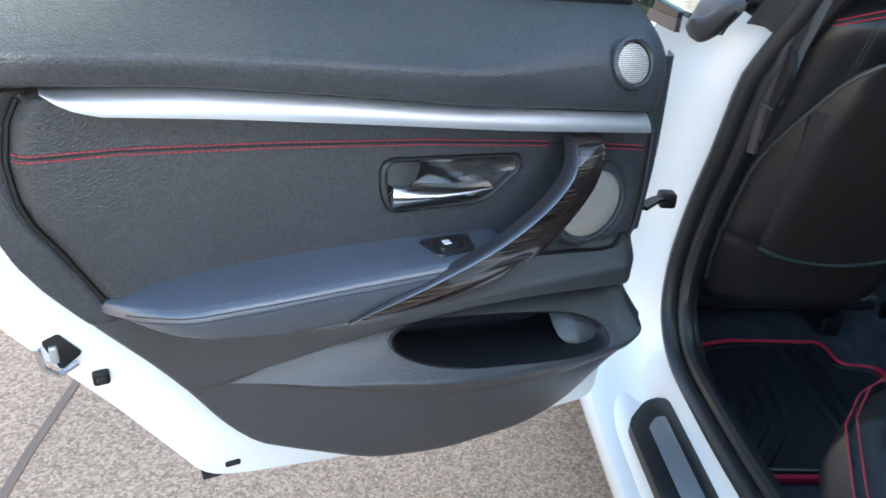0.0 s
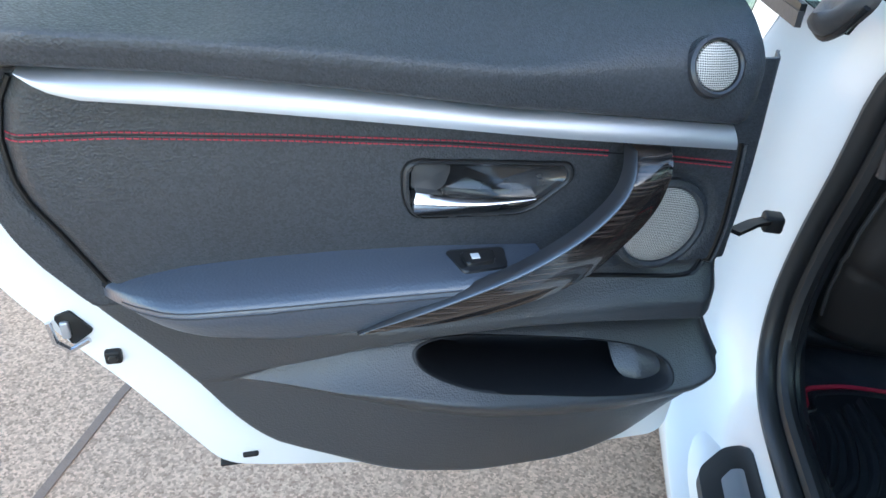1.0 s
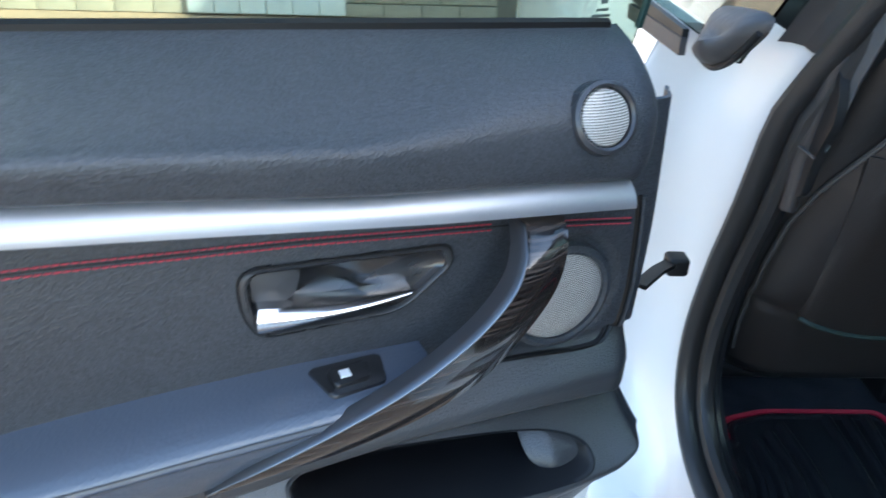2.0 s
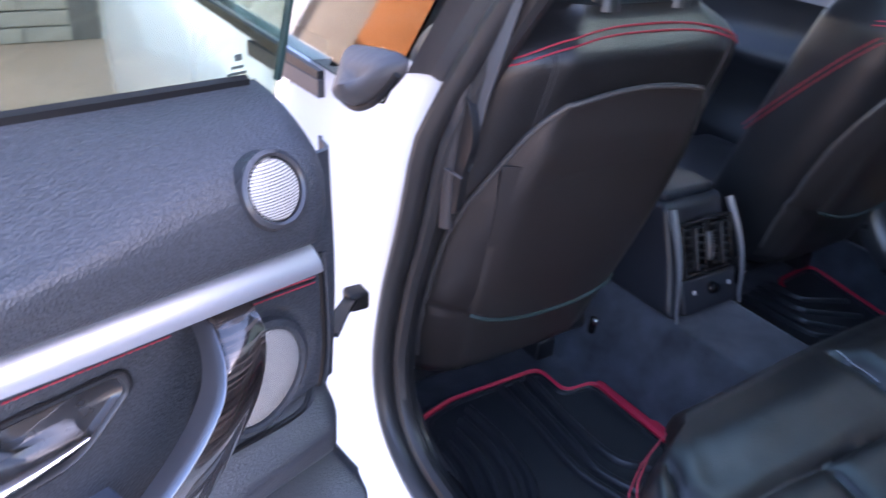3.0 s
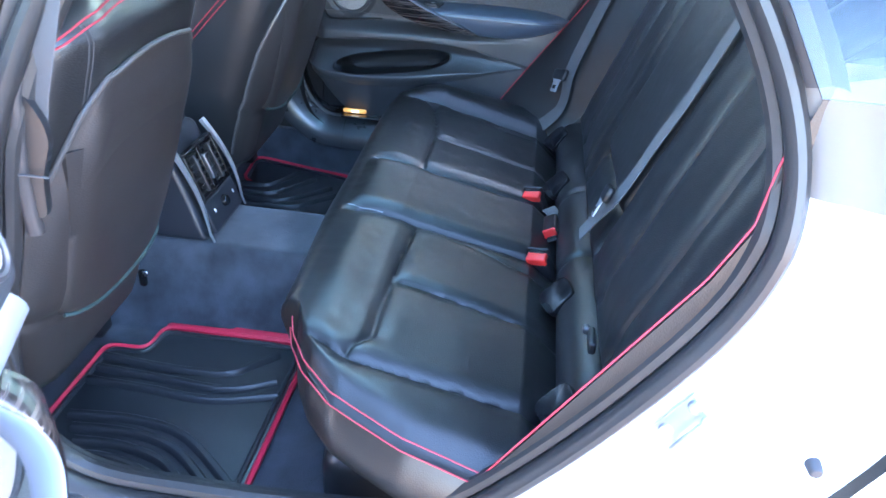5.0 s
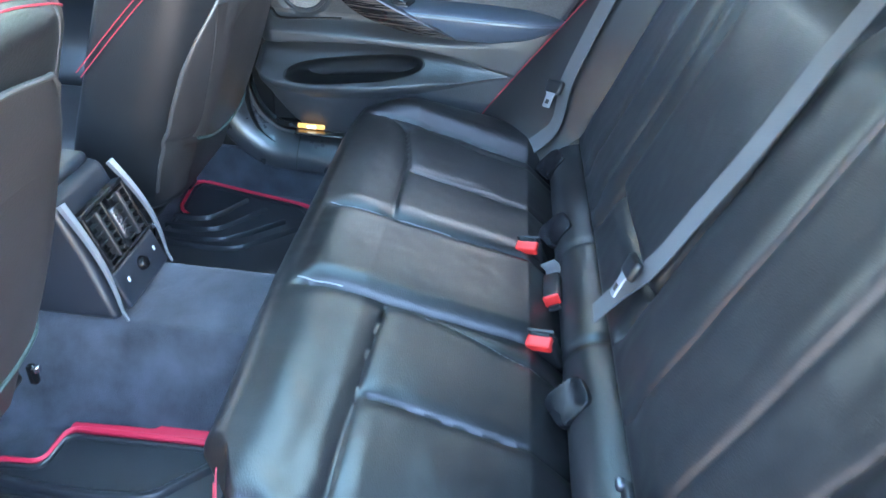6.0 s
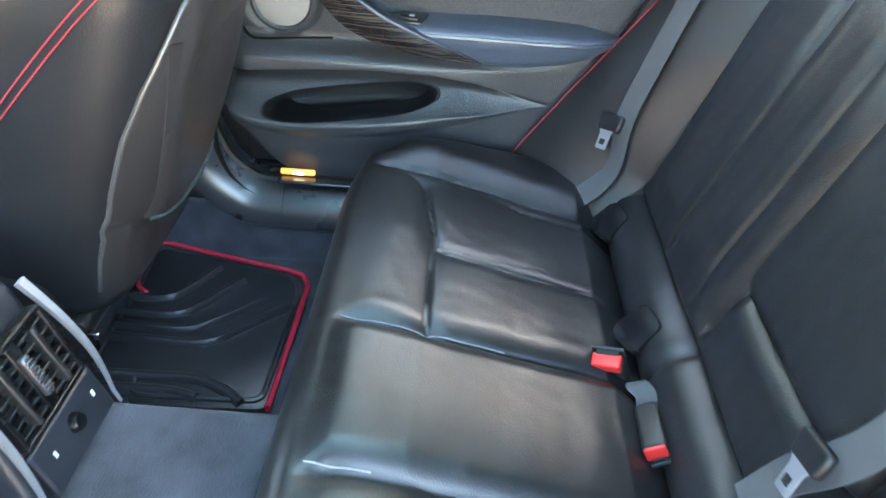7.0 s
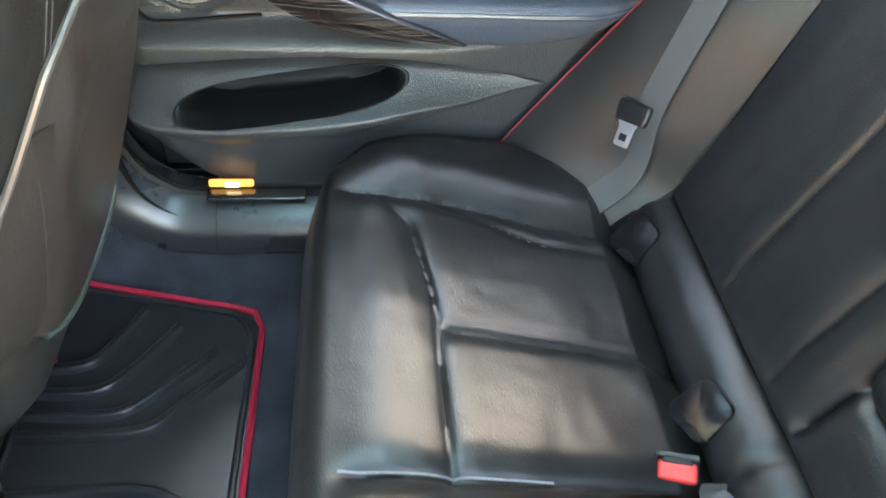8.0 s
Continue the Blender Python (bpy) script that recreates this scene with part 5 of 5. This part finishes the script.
# ---- centre console, rear face ----
def build_console():
    root = thing("centre_console", "dark centre console with rear air vents and silver side trims", "console")

    def cy(z):
        return 0.120 + 0.38 * (z - 0.53)
    body = rbox((0.172, 0.62, 0.225), 0.016, (4, 6, 6), (-0.012, 0.482, 0.640), lambda v: Vector((v.x * (1 + 0.14 * smooth(0.0, -0.112, v.z)), v.y + (0.38 * v.z if v.y < 0 else 0), v.z)))
    part("body", body, M_CONSOLE, root, "dark blue-grey plastic console body")
    part("armrest", rbox((0.165, 0.36, 0.05), 0.022, (3, 4, 1), (-0.012, 0.52, 0.785)), M_LEATHER, root, "black leather console armrest")
    part("hood", rbox((0.150, 0.13, 0.026), 0.012, (3, 2, 1), (-0.012, 0.295, 0.757)), M_CONSOLE, root)
    # silver side arcs
    for sx in (-1, 1):
        pts = []
        for t in np.linspace(0, 1, 24):
            z = 0.748 - 0.215 * t
            x = -0.012 + sx * (0.083 + 0.004 * math.sin(math.pi * t) + 0.012 * t)
            pts.append(Vector((x, cy(z) - 0.004 - 0.016 * math.sin(math.pi * min(1, t * 1.1)), z)))
        part("side_trim", sweep(pts, [(-0.007, -0.004), (0.007, -0.004), (0.008, 0.003), (-0.006, 0.006)], (0, 1, 0), scale=lambda t: 0.95 - 0.65 * t), M_SILVER, root, "satin silver side trim")
    tilt = Matrix.Rotation(-math.atan(0.38), 4, "X")
    base = pose(-0.012, cy(0.668) - 0.006, 0.668) @ tilt
    fr = part("vent", joined(*[moved(rbox(s, 0.003, (1, 1, 1), a), base) for s, a in (((0.146, 0.020, 0.008), (0, 0, 0.052)), ((0.146, 0.020, 0.008), (0, 0, -0.052)), ((0.008, 0.020, 0.10), (-0.069, 0, 0)), ((0.008, 0.020, 0.10), (0.069, 0, 0)), ((0.020, 0.018, 0.10), (0, 0, 0)))]), M_GLOSSBLK, root, "black air vent frame")
    part("vent_back", moved(rbox((0.138, 0.004, 0.10), 0.001, (1, 1, 1), (0, 0.010, 0)), base), M_RUBBER, fr)
    for sx in (-1, 1):
        for i in range(6):
            part("slat", moved(rbox((0.054, 0.012, 0.0035), 0.001, (1, 1, 1), (sx * 0.0375, -0.002, 0.040 - 0.016 * i)), base), M_PLASTIC, fr)
        part("vane_knob", moved(rbox((0.009, 0.018, 0.088), 0.003, (1, 1, 1), (sx * 0.0375, -0.006, 0.0)), base), M_PLASTIC, fr)
    part("thumb_wheel", moved(rbox((0.014, 0.018, 0.06), 0.004, (1, 1, 1), (0, -0.008, 0.0)), base), M_EDGE, fr, "ribbed grey thumb wheel")
    for i in range(8):
        part("wheel_rib", moved(rbox((0.0125, 0.004, 0.0025), 0.0005, (1, 1, 1), (0, -0.0175, -0.021 + 0.006 * i)), base), M_EDGE, fr)
    low = pose(-0.010, cy(0.578) - 0.004, 0.578) @ tilt
    pn = part("lower_panel", moved(rbox((0.158, 0.012, 0.072), 0.008, (2, 1, 2)), low), M_CONSOLE, root, "dark control panel")
    part("socket_cap", moved(moved(lathe([(0, 0.012), (0.010, 0.011), (0.0125, 0.007), (0.014, 0)], 20), pose(0.004, -0.005, 0.006, 90, 0, 0)), low), M_GLOSSBLK, pn, "round black socket cap")
    for dx in (-0.048, 0.055):
        part("button_mark", moved(rbox((0.005, 0.003, 0.009), 0.0008, (1, 1, 1), (dx, -0.006, 0.006)), low), M_MARK, pn, "small white symbol")
    return root


M_CONSOLE = material("console_plastic", (0.017, 0.0195, 0.026), 0.40, grain=0.12, grain_size=0.0015)
build_console()

# ---- floor mats ----
def floor_mat(name_label, outline, ribs, flap=(), red=(), z=0.353):
    root = thing("floor_mat", name_label, "floor mat", "rear floor mats")
    pts = rounded(outline, 0.025)
    part("base", prism(pts, z - 0.004, z + 0.004, None, 0.002), M_MAT, root, "black ribbed rubber base")
    part("rim", sweep([Vector((a, b, z + 0.006)) for a, b in (red or pts)], [(-0.004, -0.008), (0.004, -0.008), (0.005, 0.004), (0.0, 0.008), (-0.005, 0.004)], (0, 0, 1), not red), M_RED, root, "raised red rim")
    if flap:
        part("rim_flap", prism(rounded(flap, 0.004), z - 0.004, z + 0.012, None, 0.002), M_RED, root, "broad red inner rim")
    inner = [Vector((a, b, 0)) for a, b in pts]
    c = sum(inner, Vector()) / len(inner)
    part("inner_rim", sweep([Vector((c.x + (p.x - c.x) * 0.93, c.y + (p.y - c.y) * 0.93, z + 0.005)) for p in inner], circle(0.006, 8), (0, 0, 1), True), M_MAT, root)
    for r in ribs:
        path = spline([Vector((x, y, z + 0.004)) for x, y in r], 8)
        part("rib", sweep(path, [(-0.010, -0.003), (0.010, -0.003), (0.0075, 0.009), (0.004, 0.012), (-0.004, 0.012), (-0.0075, 0.009)], (0, 0, 1)), M_MAT, root)
    return root


LEFT_RIBS = [[(-0.327, 0.285), (-0.339, 0.138), (-0.332, 0.021), (-0.291, -0.03), (-0.254, -0.068)], [(-0.364, 0.280), (-0.373, 0.121), (-0.377, 0.001), (-0.336, -0.09)],
             [(-0.402, 0.280), (-0.405, 0.16), (-0.412, 0.02), (-0.375, -0.105)]]
LEFT_RIBS += [[(-0.498 - 0.030 * i, 0.262 - 0.022 * i), (-0.490 - 0.033 * i, 0.135 - 0.004 * i), (-0.515 - 0.033 * i, 0.025 + 0.006 * i), (-0.612 - 0.006 * i, -0.100 + 0.042 * i)] for i in range(5)]
floor_mat("black ribbed rubber floor mat with a raised red rim", [(-0.655, 0.205), (-0.61, 0.215), (-0.605, 0.275), (-0.52, 0.300), (-0.291, 0.300), (-0.288, 0.212), (-0.208, 0.207), (-0.205, -0.05), (-0.21, -0.125), (-0.63, -0.125)], LEFT_RIBS,
          [(-0.214, 0.203), (-0.198, 0.203), (-0.193, 0.060), (-0.182, 0.048), (-0.180, -0.12), (-0.214, -0.12)])
RIGHT_RIBS = [[(0.516, 0.309), (0.520, 0.240), (0.543, 0.207), (0.633, 0.158)], [(0.471, 0.313), (0.471, 0.206), (0.509, 0.157), (0.596, 0.096)],
              [(0.433, 0.304), (0.428, 0.173), (0.462, 0.115), (0.545, 0.030)], [(0.395, 0.299), (0.396, 0.127), (0.444, 0.062), (0.525, -0.020)],
              [(0.298, 0.285), (0.301, 0.119), (0.281, 0.052), (0.250, 0.010)], [(0.266, 0.271), (0.268, 0.150), (0.256, 0.090)]]
floor_mat("black ribbed rubber floor mat with a raised red rim", [(0.560, 0.312), (0.690, 0.326), (0.712, 0.310), (0.672, 0.15), (0.634, -0.012), (0.585, -0.042), (0.243, -0.038), (0.235, 0.21), (0.29, 0.215), (0.295, 0.315)], RIGHT_RIBS,
          red=[(0.530, 0.280), (0.545, 0.300), (0.570, 0.312), (0.680, 0.323), (0.702, 0.318), (0.709, 0.295), (0.672, 0.15), (0.638, 0.004), (0.625, -0.026), (0.590, -0.041), (0.42, -0.040), (0.245, -0.038)])


# ---- belts and buckles ----
def buckle(x, y, z, rot, label, tall=0.075, red=0.020, stalk=True, w=0.048):
    root = thing("belt_buckle", label, "belt buckle", "belt buckles", pose(x, y, z, *rot))
    part("body", rbox((w, 0.026, tall), 0.007, (2, 1, 2), (0, 0, -tall / 2 + 0.004)), M_BUCKLE, root, "black plastic body")
    part("button", rbox((w - 0.004, 0.022, red), 0.004, (2, 1, 1), (0, 0.006, 0.011 - red / 2)), M_REDPL, root, "red release button")
    part("slot", rbox((w - 0.014, 0.008, 0.006), 0.0015, (2, 1, 1), (0, -0.006, 0.0095)), M_RUBBER, root, "dark tongue slot")
    part("shroud", rbox((w, 0.006, 0.026), 0.002, (2, 1, 1), (0, -0.011, 0.002)), M_BUCKLE, root, "black rear edge of the buckle")
    if stalk:
        part("stalk", rbox((0.034, 0.012, 0.09), 0.004, (1, 1, 1), (0, -0.004, -tall - 0.03)), M_BUCKLE, root)
    return root


buckle(-0.120, -0.592, 0.600, (-25, 15, 68), "black seat belt buckle with a red button")
buckle(0.172, -0.574, 0.598, (-25, 15, 68), "black seat belt buckle with a red button")
centre = buckle(0.022, -0.620, 0.580, (86, -28, -90), "black centre seat belt buckle lying in the gap", 0.085, 0.006, False, 0.034)
part("webbing", strap(spline([(0, 0, -0.075), (0.004, 0.008, -0.100), (-0.006, 0.012, -0.122), (0.0, -0.012, -0.146)], 6), 0.030, 0.002, (0, 1, 0)), M_BELT, centre, "grey woven stalk")


def belt(path, up, label, tongue_at, tongue_rot):
    root = thing("seat_belt", label, "seat belt", "rear seat belts")
    part("webbing", strap(spline(path, 8), 0.047, 0.0016, up), M_BELT, root, "grey woven webbing")
    t = part("tongue", rbox((0.060, 0.014, 0.034), 0.006, (3, 1, 2), (0, 0, 0), lambda v: Vector((v.x * (1 - 6 * max(0, -v.z)), v.y, v.z))), M_BUCKLE, root, "black plastic belt tongue")
    t.matrix_local = pose(*tongue_at, *tongue_rot)
    blade = prism(rounded([(-0.020, 0), (0.020, 0), (0.0135, -0.010), (0.0135, -0.040), (-0.0135, -0.040), (-0.0135, -0.010)], 0.004), -0.0016, 0.0016, lambda a, b, d: Vector((a, d + 0.004, b - 0.012)), 0.0004)
    bl = part("blade", blade, M_SILVER, t, "chrome latch blade")
    part("blade_slot", rbox((0.013, 0.0060, 0.011), 0.001, (1, 1, 1), (0, 0.004, -0.038)), M_BUCKLE, t)
    return root


def on_bolster(x, z, lift=0.006):
    xi, xo = 0.612 + 0.09 * max(0, z - 0.72), 0.785 - 0.10 * max(0, z - 0.95)
    f = (x - xi) / (xo - xi)
    return bolster(max(0.0, min(1.0, f)), (z - 0.555) / 0.65, 1) + Vector((-0.5 * lift, lift, 0.35 * lift))


belt([on_bolster(0.645, 0.585), on_bolster(0.652, 0.65), on_bolster(0.678, 0.75), on_bolster(0.700, 0.85), on_bolster(0.727, 0.975), on_bolster(0.745, 1.10), (0.745, -0.86, 1.22)], (-0.60, 1, 0.45), "grey seat belt hanging beside the backrest", on_bolster(0.682, 0.738, 0.020), (25, 12, 33))
belt([(-0.112, -0.668, 0.660), (-0.118, -0.702, 0.72), (-0.148, -0.732, 0.79), (-0.163, -0.768, 0.89), (-0.176, -0.806, 0.99), (-0.186, -0.858, 1.137), (-0.192, -0.905, 1.25)], (0.0, 1, 0.38), "grey seat belt hanging over the centre of the backrest", (-0.128, -0.706, 0.766), (22, 16, 0))
fit_plate = thing("belt_anchor", "dark steel belt anchor beside the backrest", "belt anchor")
part("plate", rbox((0.05, 0.012, 0.022), 0.005, (1, 1, 1), (-0.50, -0.672, 0.688)), M_BUCKLE, fit_plate, "dark anchor plate")
part("bolt", rbox((0.016, 0.012, 0.014), 0.005, (1, 1, 1), (-0.478, -0.664, 0.692)), M_EDGE, fit_plate, "grey bolt head")


# ---- sills ----
def sill_details():
    plate = thing("sill_plate", "black sill plate with a brushed metal insert", "sill plate")
    part("plate", prism(rounded([(-0.862, -0.34), (-0.764, -0.34), (-0.764, 0.03), (-0.812, 0.015), (-0.862, -0.045)], 0.02), 0.398, 0.418, None, 0.004), M_PLASTIC, plate, "black plastic plate")
    part("insert", prism(rounded([(-0.828, -0.33), (-0.788, -0.33), (-0.788, -0.03), (-0.808, -0.035), (-0.828, -0.06)], 0.006), 0.412, 0.4195, None, 0.001), M_SILVER, plate, "brushed metal insert")
    # inner sill covers
    c = thing("sill_cover", "dark plastic inner sill cover beside the floor mat", "sill cover", "sill covers")
    path = spline([Vector((-0.690, y, z - 0.055)) for y, z in ((0.27, 0.80), (0.245, 0.66), (0.215, 0.56), (0.13, 0.492), (0.03, 0.470), (-0.20, 0.466))], 8)
    part("cover", sweep(path, [(-0.035, -0.04), (0.045, -0.05), (0.05, 0.0), (0.03, 0.022), (-0.01, 0.026), (-0.035, 0.012)], (1, 0, 0)), M_SILL, c, "curved dark plastic moulding")
    # the far side: a broad moulding that sweeps from the pillar into the sill
    c = thing("sill_cover", "smooth dark plastic sill moulding rising into the pillar", "sill cover", "sill covers")
    line = spline([Vector((0, y, z)) for y, z in ((0.135, 1.00), (0.165, 0.86), (0.181, 0.74), (0.184, 0.66), (0.160, 0.578), (0.118, 0.532), (0.070, 0.513), (-0.076, 0.510), (-0.25, 0.512), (-0.44, 0.53))], 8)
    prof = spline([Vector((a, b, 0)) for a, b in ((0.800, -0.012), (0.782, -0.008), (0.765, -0.002), (0.748, 0.008), (0.731, 0.022), (0.716, 0.042), (0.709, 0.064), (0.706, 0.085))], 4)

    def mould(s, t):
        x = s * (len(line) - 1)
        i = min(int(x), len(line) - 2)
        p = line[i].lerp(line[i + 1], x - i)
        tan = (line[i + 1] - line[i]).normalized()
        nor = Vector((0, -tan.z, tan.y))
        x2 = t * (len(prof) - 1)
        k = min(int(x2), len(prof) - 2)
        q = prof[k].lerp(prof[k + 1], x2 - k)
        return Vector((q.x, p.y + nor.y * q.y, p.z + nor.z * q.y))
    part("cover", sheet(mould, 64, 24, lambda s, t: mould(s, t) + Vector((0.004, 0.002, -0.004))), M_SILL, c, "curved dark plastic moulding", 60)
    part("seal", tube([Vector((0.772, p.y, p.z)) for p in line], 0.011, 8, up=(1, 0, 0)), M_RUBBER, c, "black rubber edge seal")
    part("joint", tube([mould(0.70, t) + Vector((-0.0008, 0, 0.0008)) for t in np.linspace(0.1, 0.95, 20)], 0.0010, 5, up=(0, 1, 0)), M_RUBBER, c, "thin joint between pillar and sill parts")
    lamp = thing("courtesy_lamp", "small warm door courtesy lamp, lit", "lamp")
    part("lens", rbox((0.012, 0.076, 0.013), 0.005, (1, 3, 1), (0.770, 0.008, 0.5330)), M_LAMP, lamp, "glowing amber lens")
    part("bulb", rbox((0.010, 0.026, 0.009), 0.004, (1, 2, 1), (0.7655, 0.006, 0.5335)), M_BULB, lamp, "bright bulb spot behind the lens")
    part("housing", rbox((0.026, 0.165, 0.006), 0.002, (1, 2, 1), (0.752, -0.035, 0.5215)), M_LAMPPLATE, lamp, "polished dark plate under the lens")


M_BULB = material("lamp_bulb", (1.0, 0.80, 0.52), 0.3, emit=0.10)
M_LAMPPLATE = material("polished_plate", (0.16, 0.165, 0.17), 0.16, metal=0.8)
M_SILL = material("sill_cover_plastic", (0.028, 0.029, 0.033), 0.28, spec=0.9, grain=0.2, grain_size=0.002)
sill_details()


# ---- pillar details ----
def pillar_details():
    tr = thing("pillar_trim", "dark plastic B-pillar trim with a belt guide", "pillar trim")

    def f(s, t):
        z = 0.52 + 0.92 * t
        y = float(np.interp(z, [0.5, 0.63, 0.76, 0.89, 1.06, 1.2, 1.44], [0.16, 0.175, 0.155, 0.115, 0.07, 0.01, -0.18]))
        return Vector((-0.695 + lean(z) - 0.012 * math.sin(math.pi * s), y + 0.005 + 0.16 * s, z))
    part("cover", sheet(f, 10, 24), M_PLASTIC, tr, "dark plastic pillar cover")
    rib = spline([Vector((-0.712, 0.062, 0.905)), Vector((-0.713, 0.060, 0.985)), Vector((-0.714, 0.051, 1.05)), Vector((-0.712, 0.045, 1.092)), Vector((-0.703, 0.041, 1.108))], 6)
    part("belt_guide", tube(rib, 0.0105, 10), M_GUIDE, tr, "upright belt guide", 60)
    part("guide_joint", rbox((0.004, 0.050, 0.0022), 0.0008, (1, 1, 1), (-0.7225, 0.044, 0.990)), M_GUIDEEDGE, tr, "pale joint line of the belt guide")
    part("front_belt", strap([Vector((-0.700, 0.050, 1.03)), Vector((-0.701, 0.034, 1.09)), Vector((-0.695, -0.008, 1.22)), Vector((-0.665, -0.10, 1.40))], 0.047, 0.0016, (1, 0, 0)), M_BELT, tr, "dark grey front seat belt webbing")
    part("guide_wing", prism(rounded([(0.052, 1.098), (0.032, 1.084), (0.018, 1.056), (0.015, 1.032), (0.026, 1.004), (0.034, 0.982), (0.040, 0.930), (0.066, 0.925), (0.070, 1.06)], 0.010), -0.714, -0.703, lambda a, b, d: Vector((d, a, b)), 0.003), M_PLASTIC, tr, "dark wing of the belt guide", 60)
    cap = thing("pillar_cap", "moulded grey rubber cap on the door pillar", "pillar cap")
    shape = rounded([(0.100, 1.140), (0.098, 1.084), (0.080, 1.080), (0.048, 1.084), (0.020, 1.097), (-0.002, 1.116), (-0.020, 1.136), (-0.022, 1.150), (-0.004, 1.154), (0.05, 1.148)], 0.008)
    mid = (sum(a for a, b in shape) / len(shape), sum(b for a, b in shape) / len(shape))
    dome = []
    for f in (1.0, 1.0, 0.985, 0.95, 0.88, 0.76, 0.58, 0.35, 0.1):
        d = -0.836 if not dome else -0.842 - 0.028 * (1 - f ** 2.6) ** 0.75
        dome.append([Vector((d + 0.25 * (b - 1.1), mid[0] + (a - mid[0]) * f, mid[1] + (b - mid[1]) * f)) for a, b in shape])
    bm = rings_mesh(dome)
    bmesh.ops.holes_fill(bm, edges=[e for e in bm.edges if len(e.link_faces) < 2])
    part("moulding", bm, M_CAPGREY, cap, "grey moulded rubber", 60)
    part("lower_lip", tube(spline([Vector((-0.848, 0.094, 1.083)), Vector((-0.849, 0.052, 1.083)), Vector((-0.846, 0.018, 1.097)), Vector((-0.842, -0.004, 1.116)), Vector((-0.837, -0.021, 1.137))], 6), 0.004, 8), M_RUBBER, cap, "black rubber lip")
    nrm = Vector((-0.81, 0.50, 0.31)).normalized()
    alo = Vector((0, -0.527, 0.85))
    alo = (alo - nrm * alo.dot(nrm)).normalized()
    crs = alo.cross(nrm)
    at = Matrix(((crs.x, alo.x, nrm.x, -0.768), (crs.y, alo.y, nrm.y, -0.755), (crs.z, alo.z, nrm.z, 0.787), (0, 0, 0, 1)))
    st = thing("door_striker", "zinc door striker bolted to the white jamb", "striker", m=at)
    part("plate", rbox((0.040, 0.070, 0.008), 0.003, (2, 2, 1), (0, 0, 0.003)), M_ZINC, st, "bolted zinc plate")
    for dx, dy in ((-0.006, 0.024), (-0.006, -0.024)):
        part("bolt", moved(lathe([(0, 0.006), (0.006, 0.0055), (0.009, 0.002), (0.009, 0)], 12), Matrix.Translation((dx, dy, 0.006))), M_ZINC, st, "bolt head")
    part("loop", tube(spline([Vector((0.012, 0.024, 0.004)), Vector((0.014, 0.024, 0.026)), Vector((0.014, 0.014, 0.034)), Vector((0.014, -0.014, 0.034)), Vector((0.014, -0.024, 0.026)), Vector((0.012, -0.024, 0.004))], 6), 0.005, 10, up=(1, 0, 0)), M_ZINC, st, "steel loop")
    bp = thing("bump_stop", "round grey rubber bump stop on the jamb", "bump stop")
    part("stop", moved(lathe([(0, 0.006), (0.005, 0.0055), (0.007, 0.003), (0.008, -0.01)], 16), pose(-0.884, -0.850, 0.850, 0, -90, 0)), M_CAPGREY, bp)


M_ZINC = material("zinc", (0.6, 0.62, 0.66), 0.35, metal=0.9)
pillar_details()
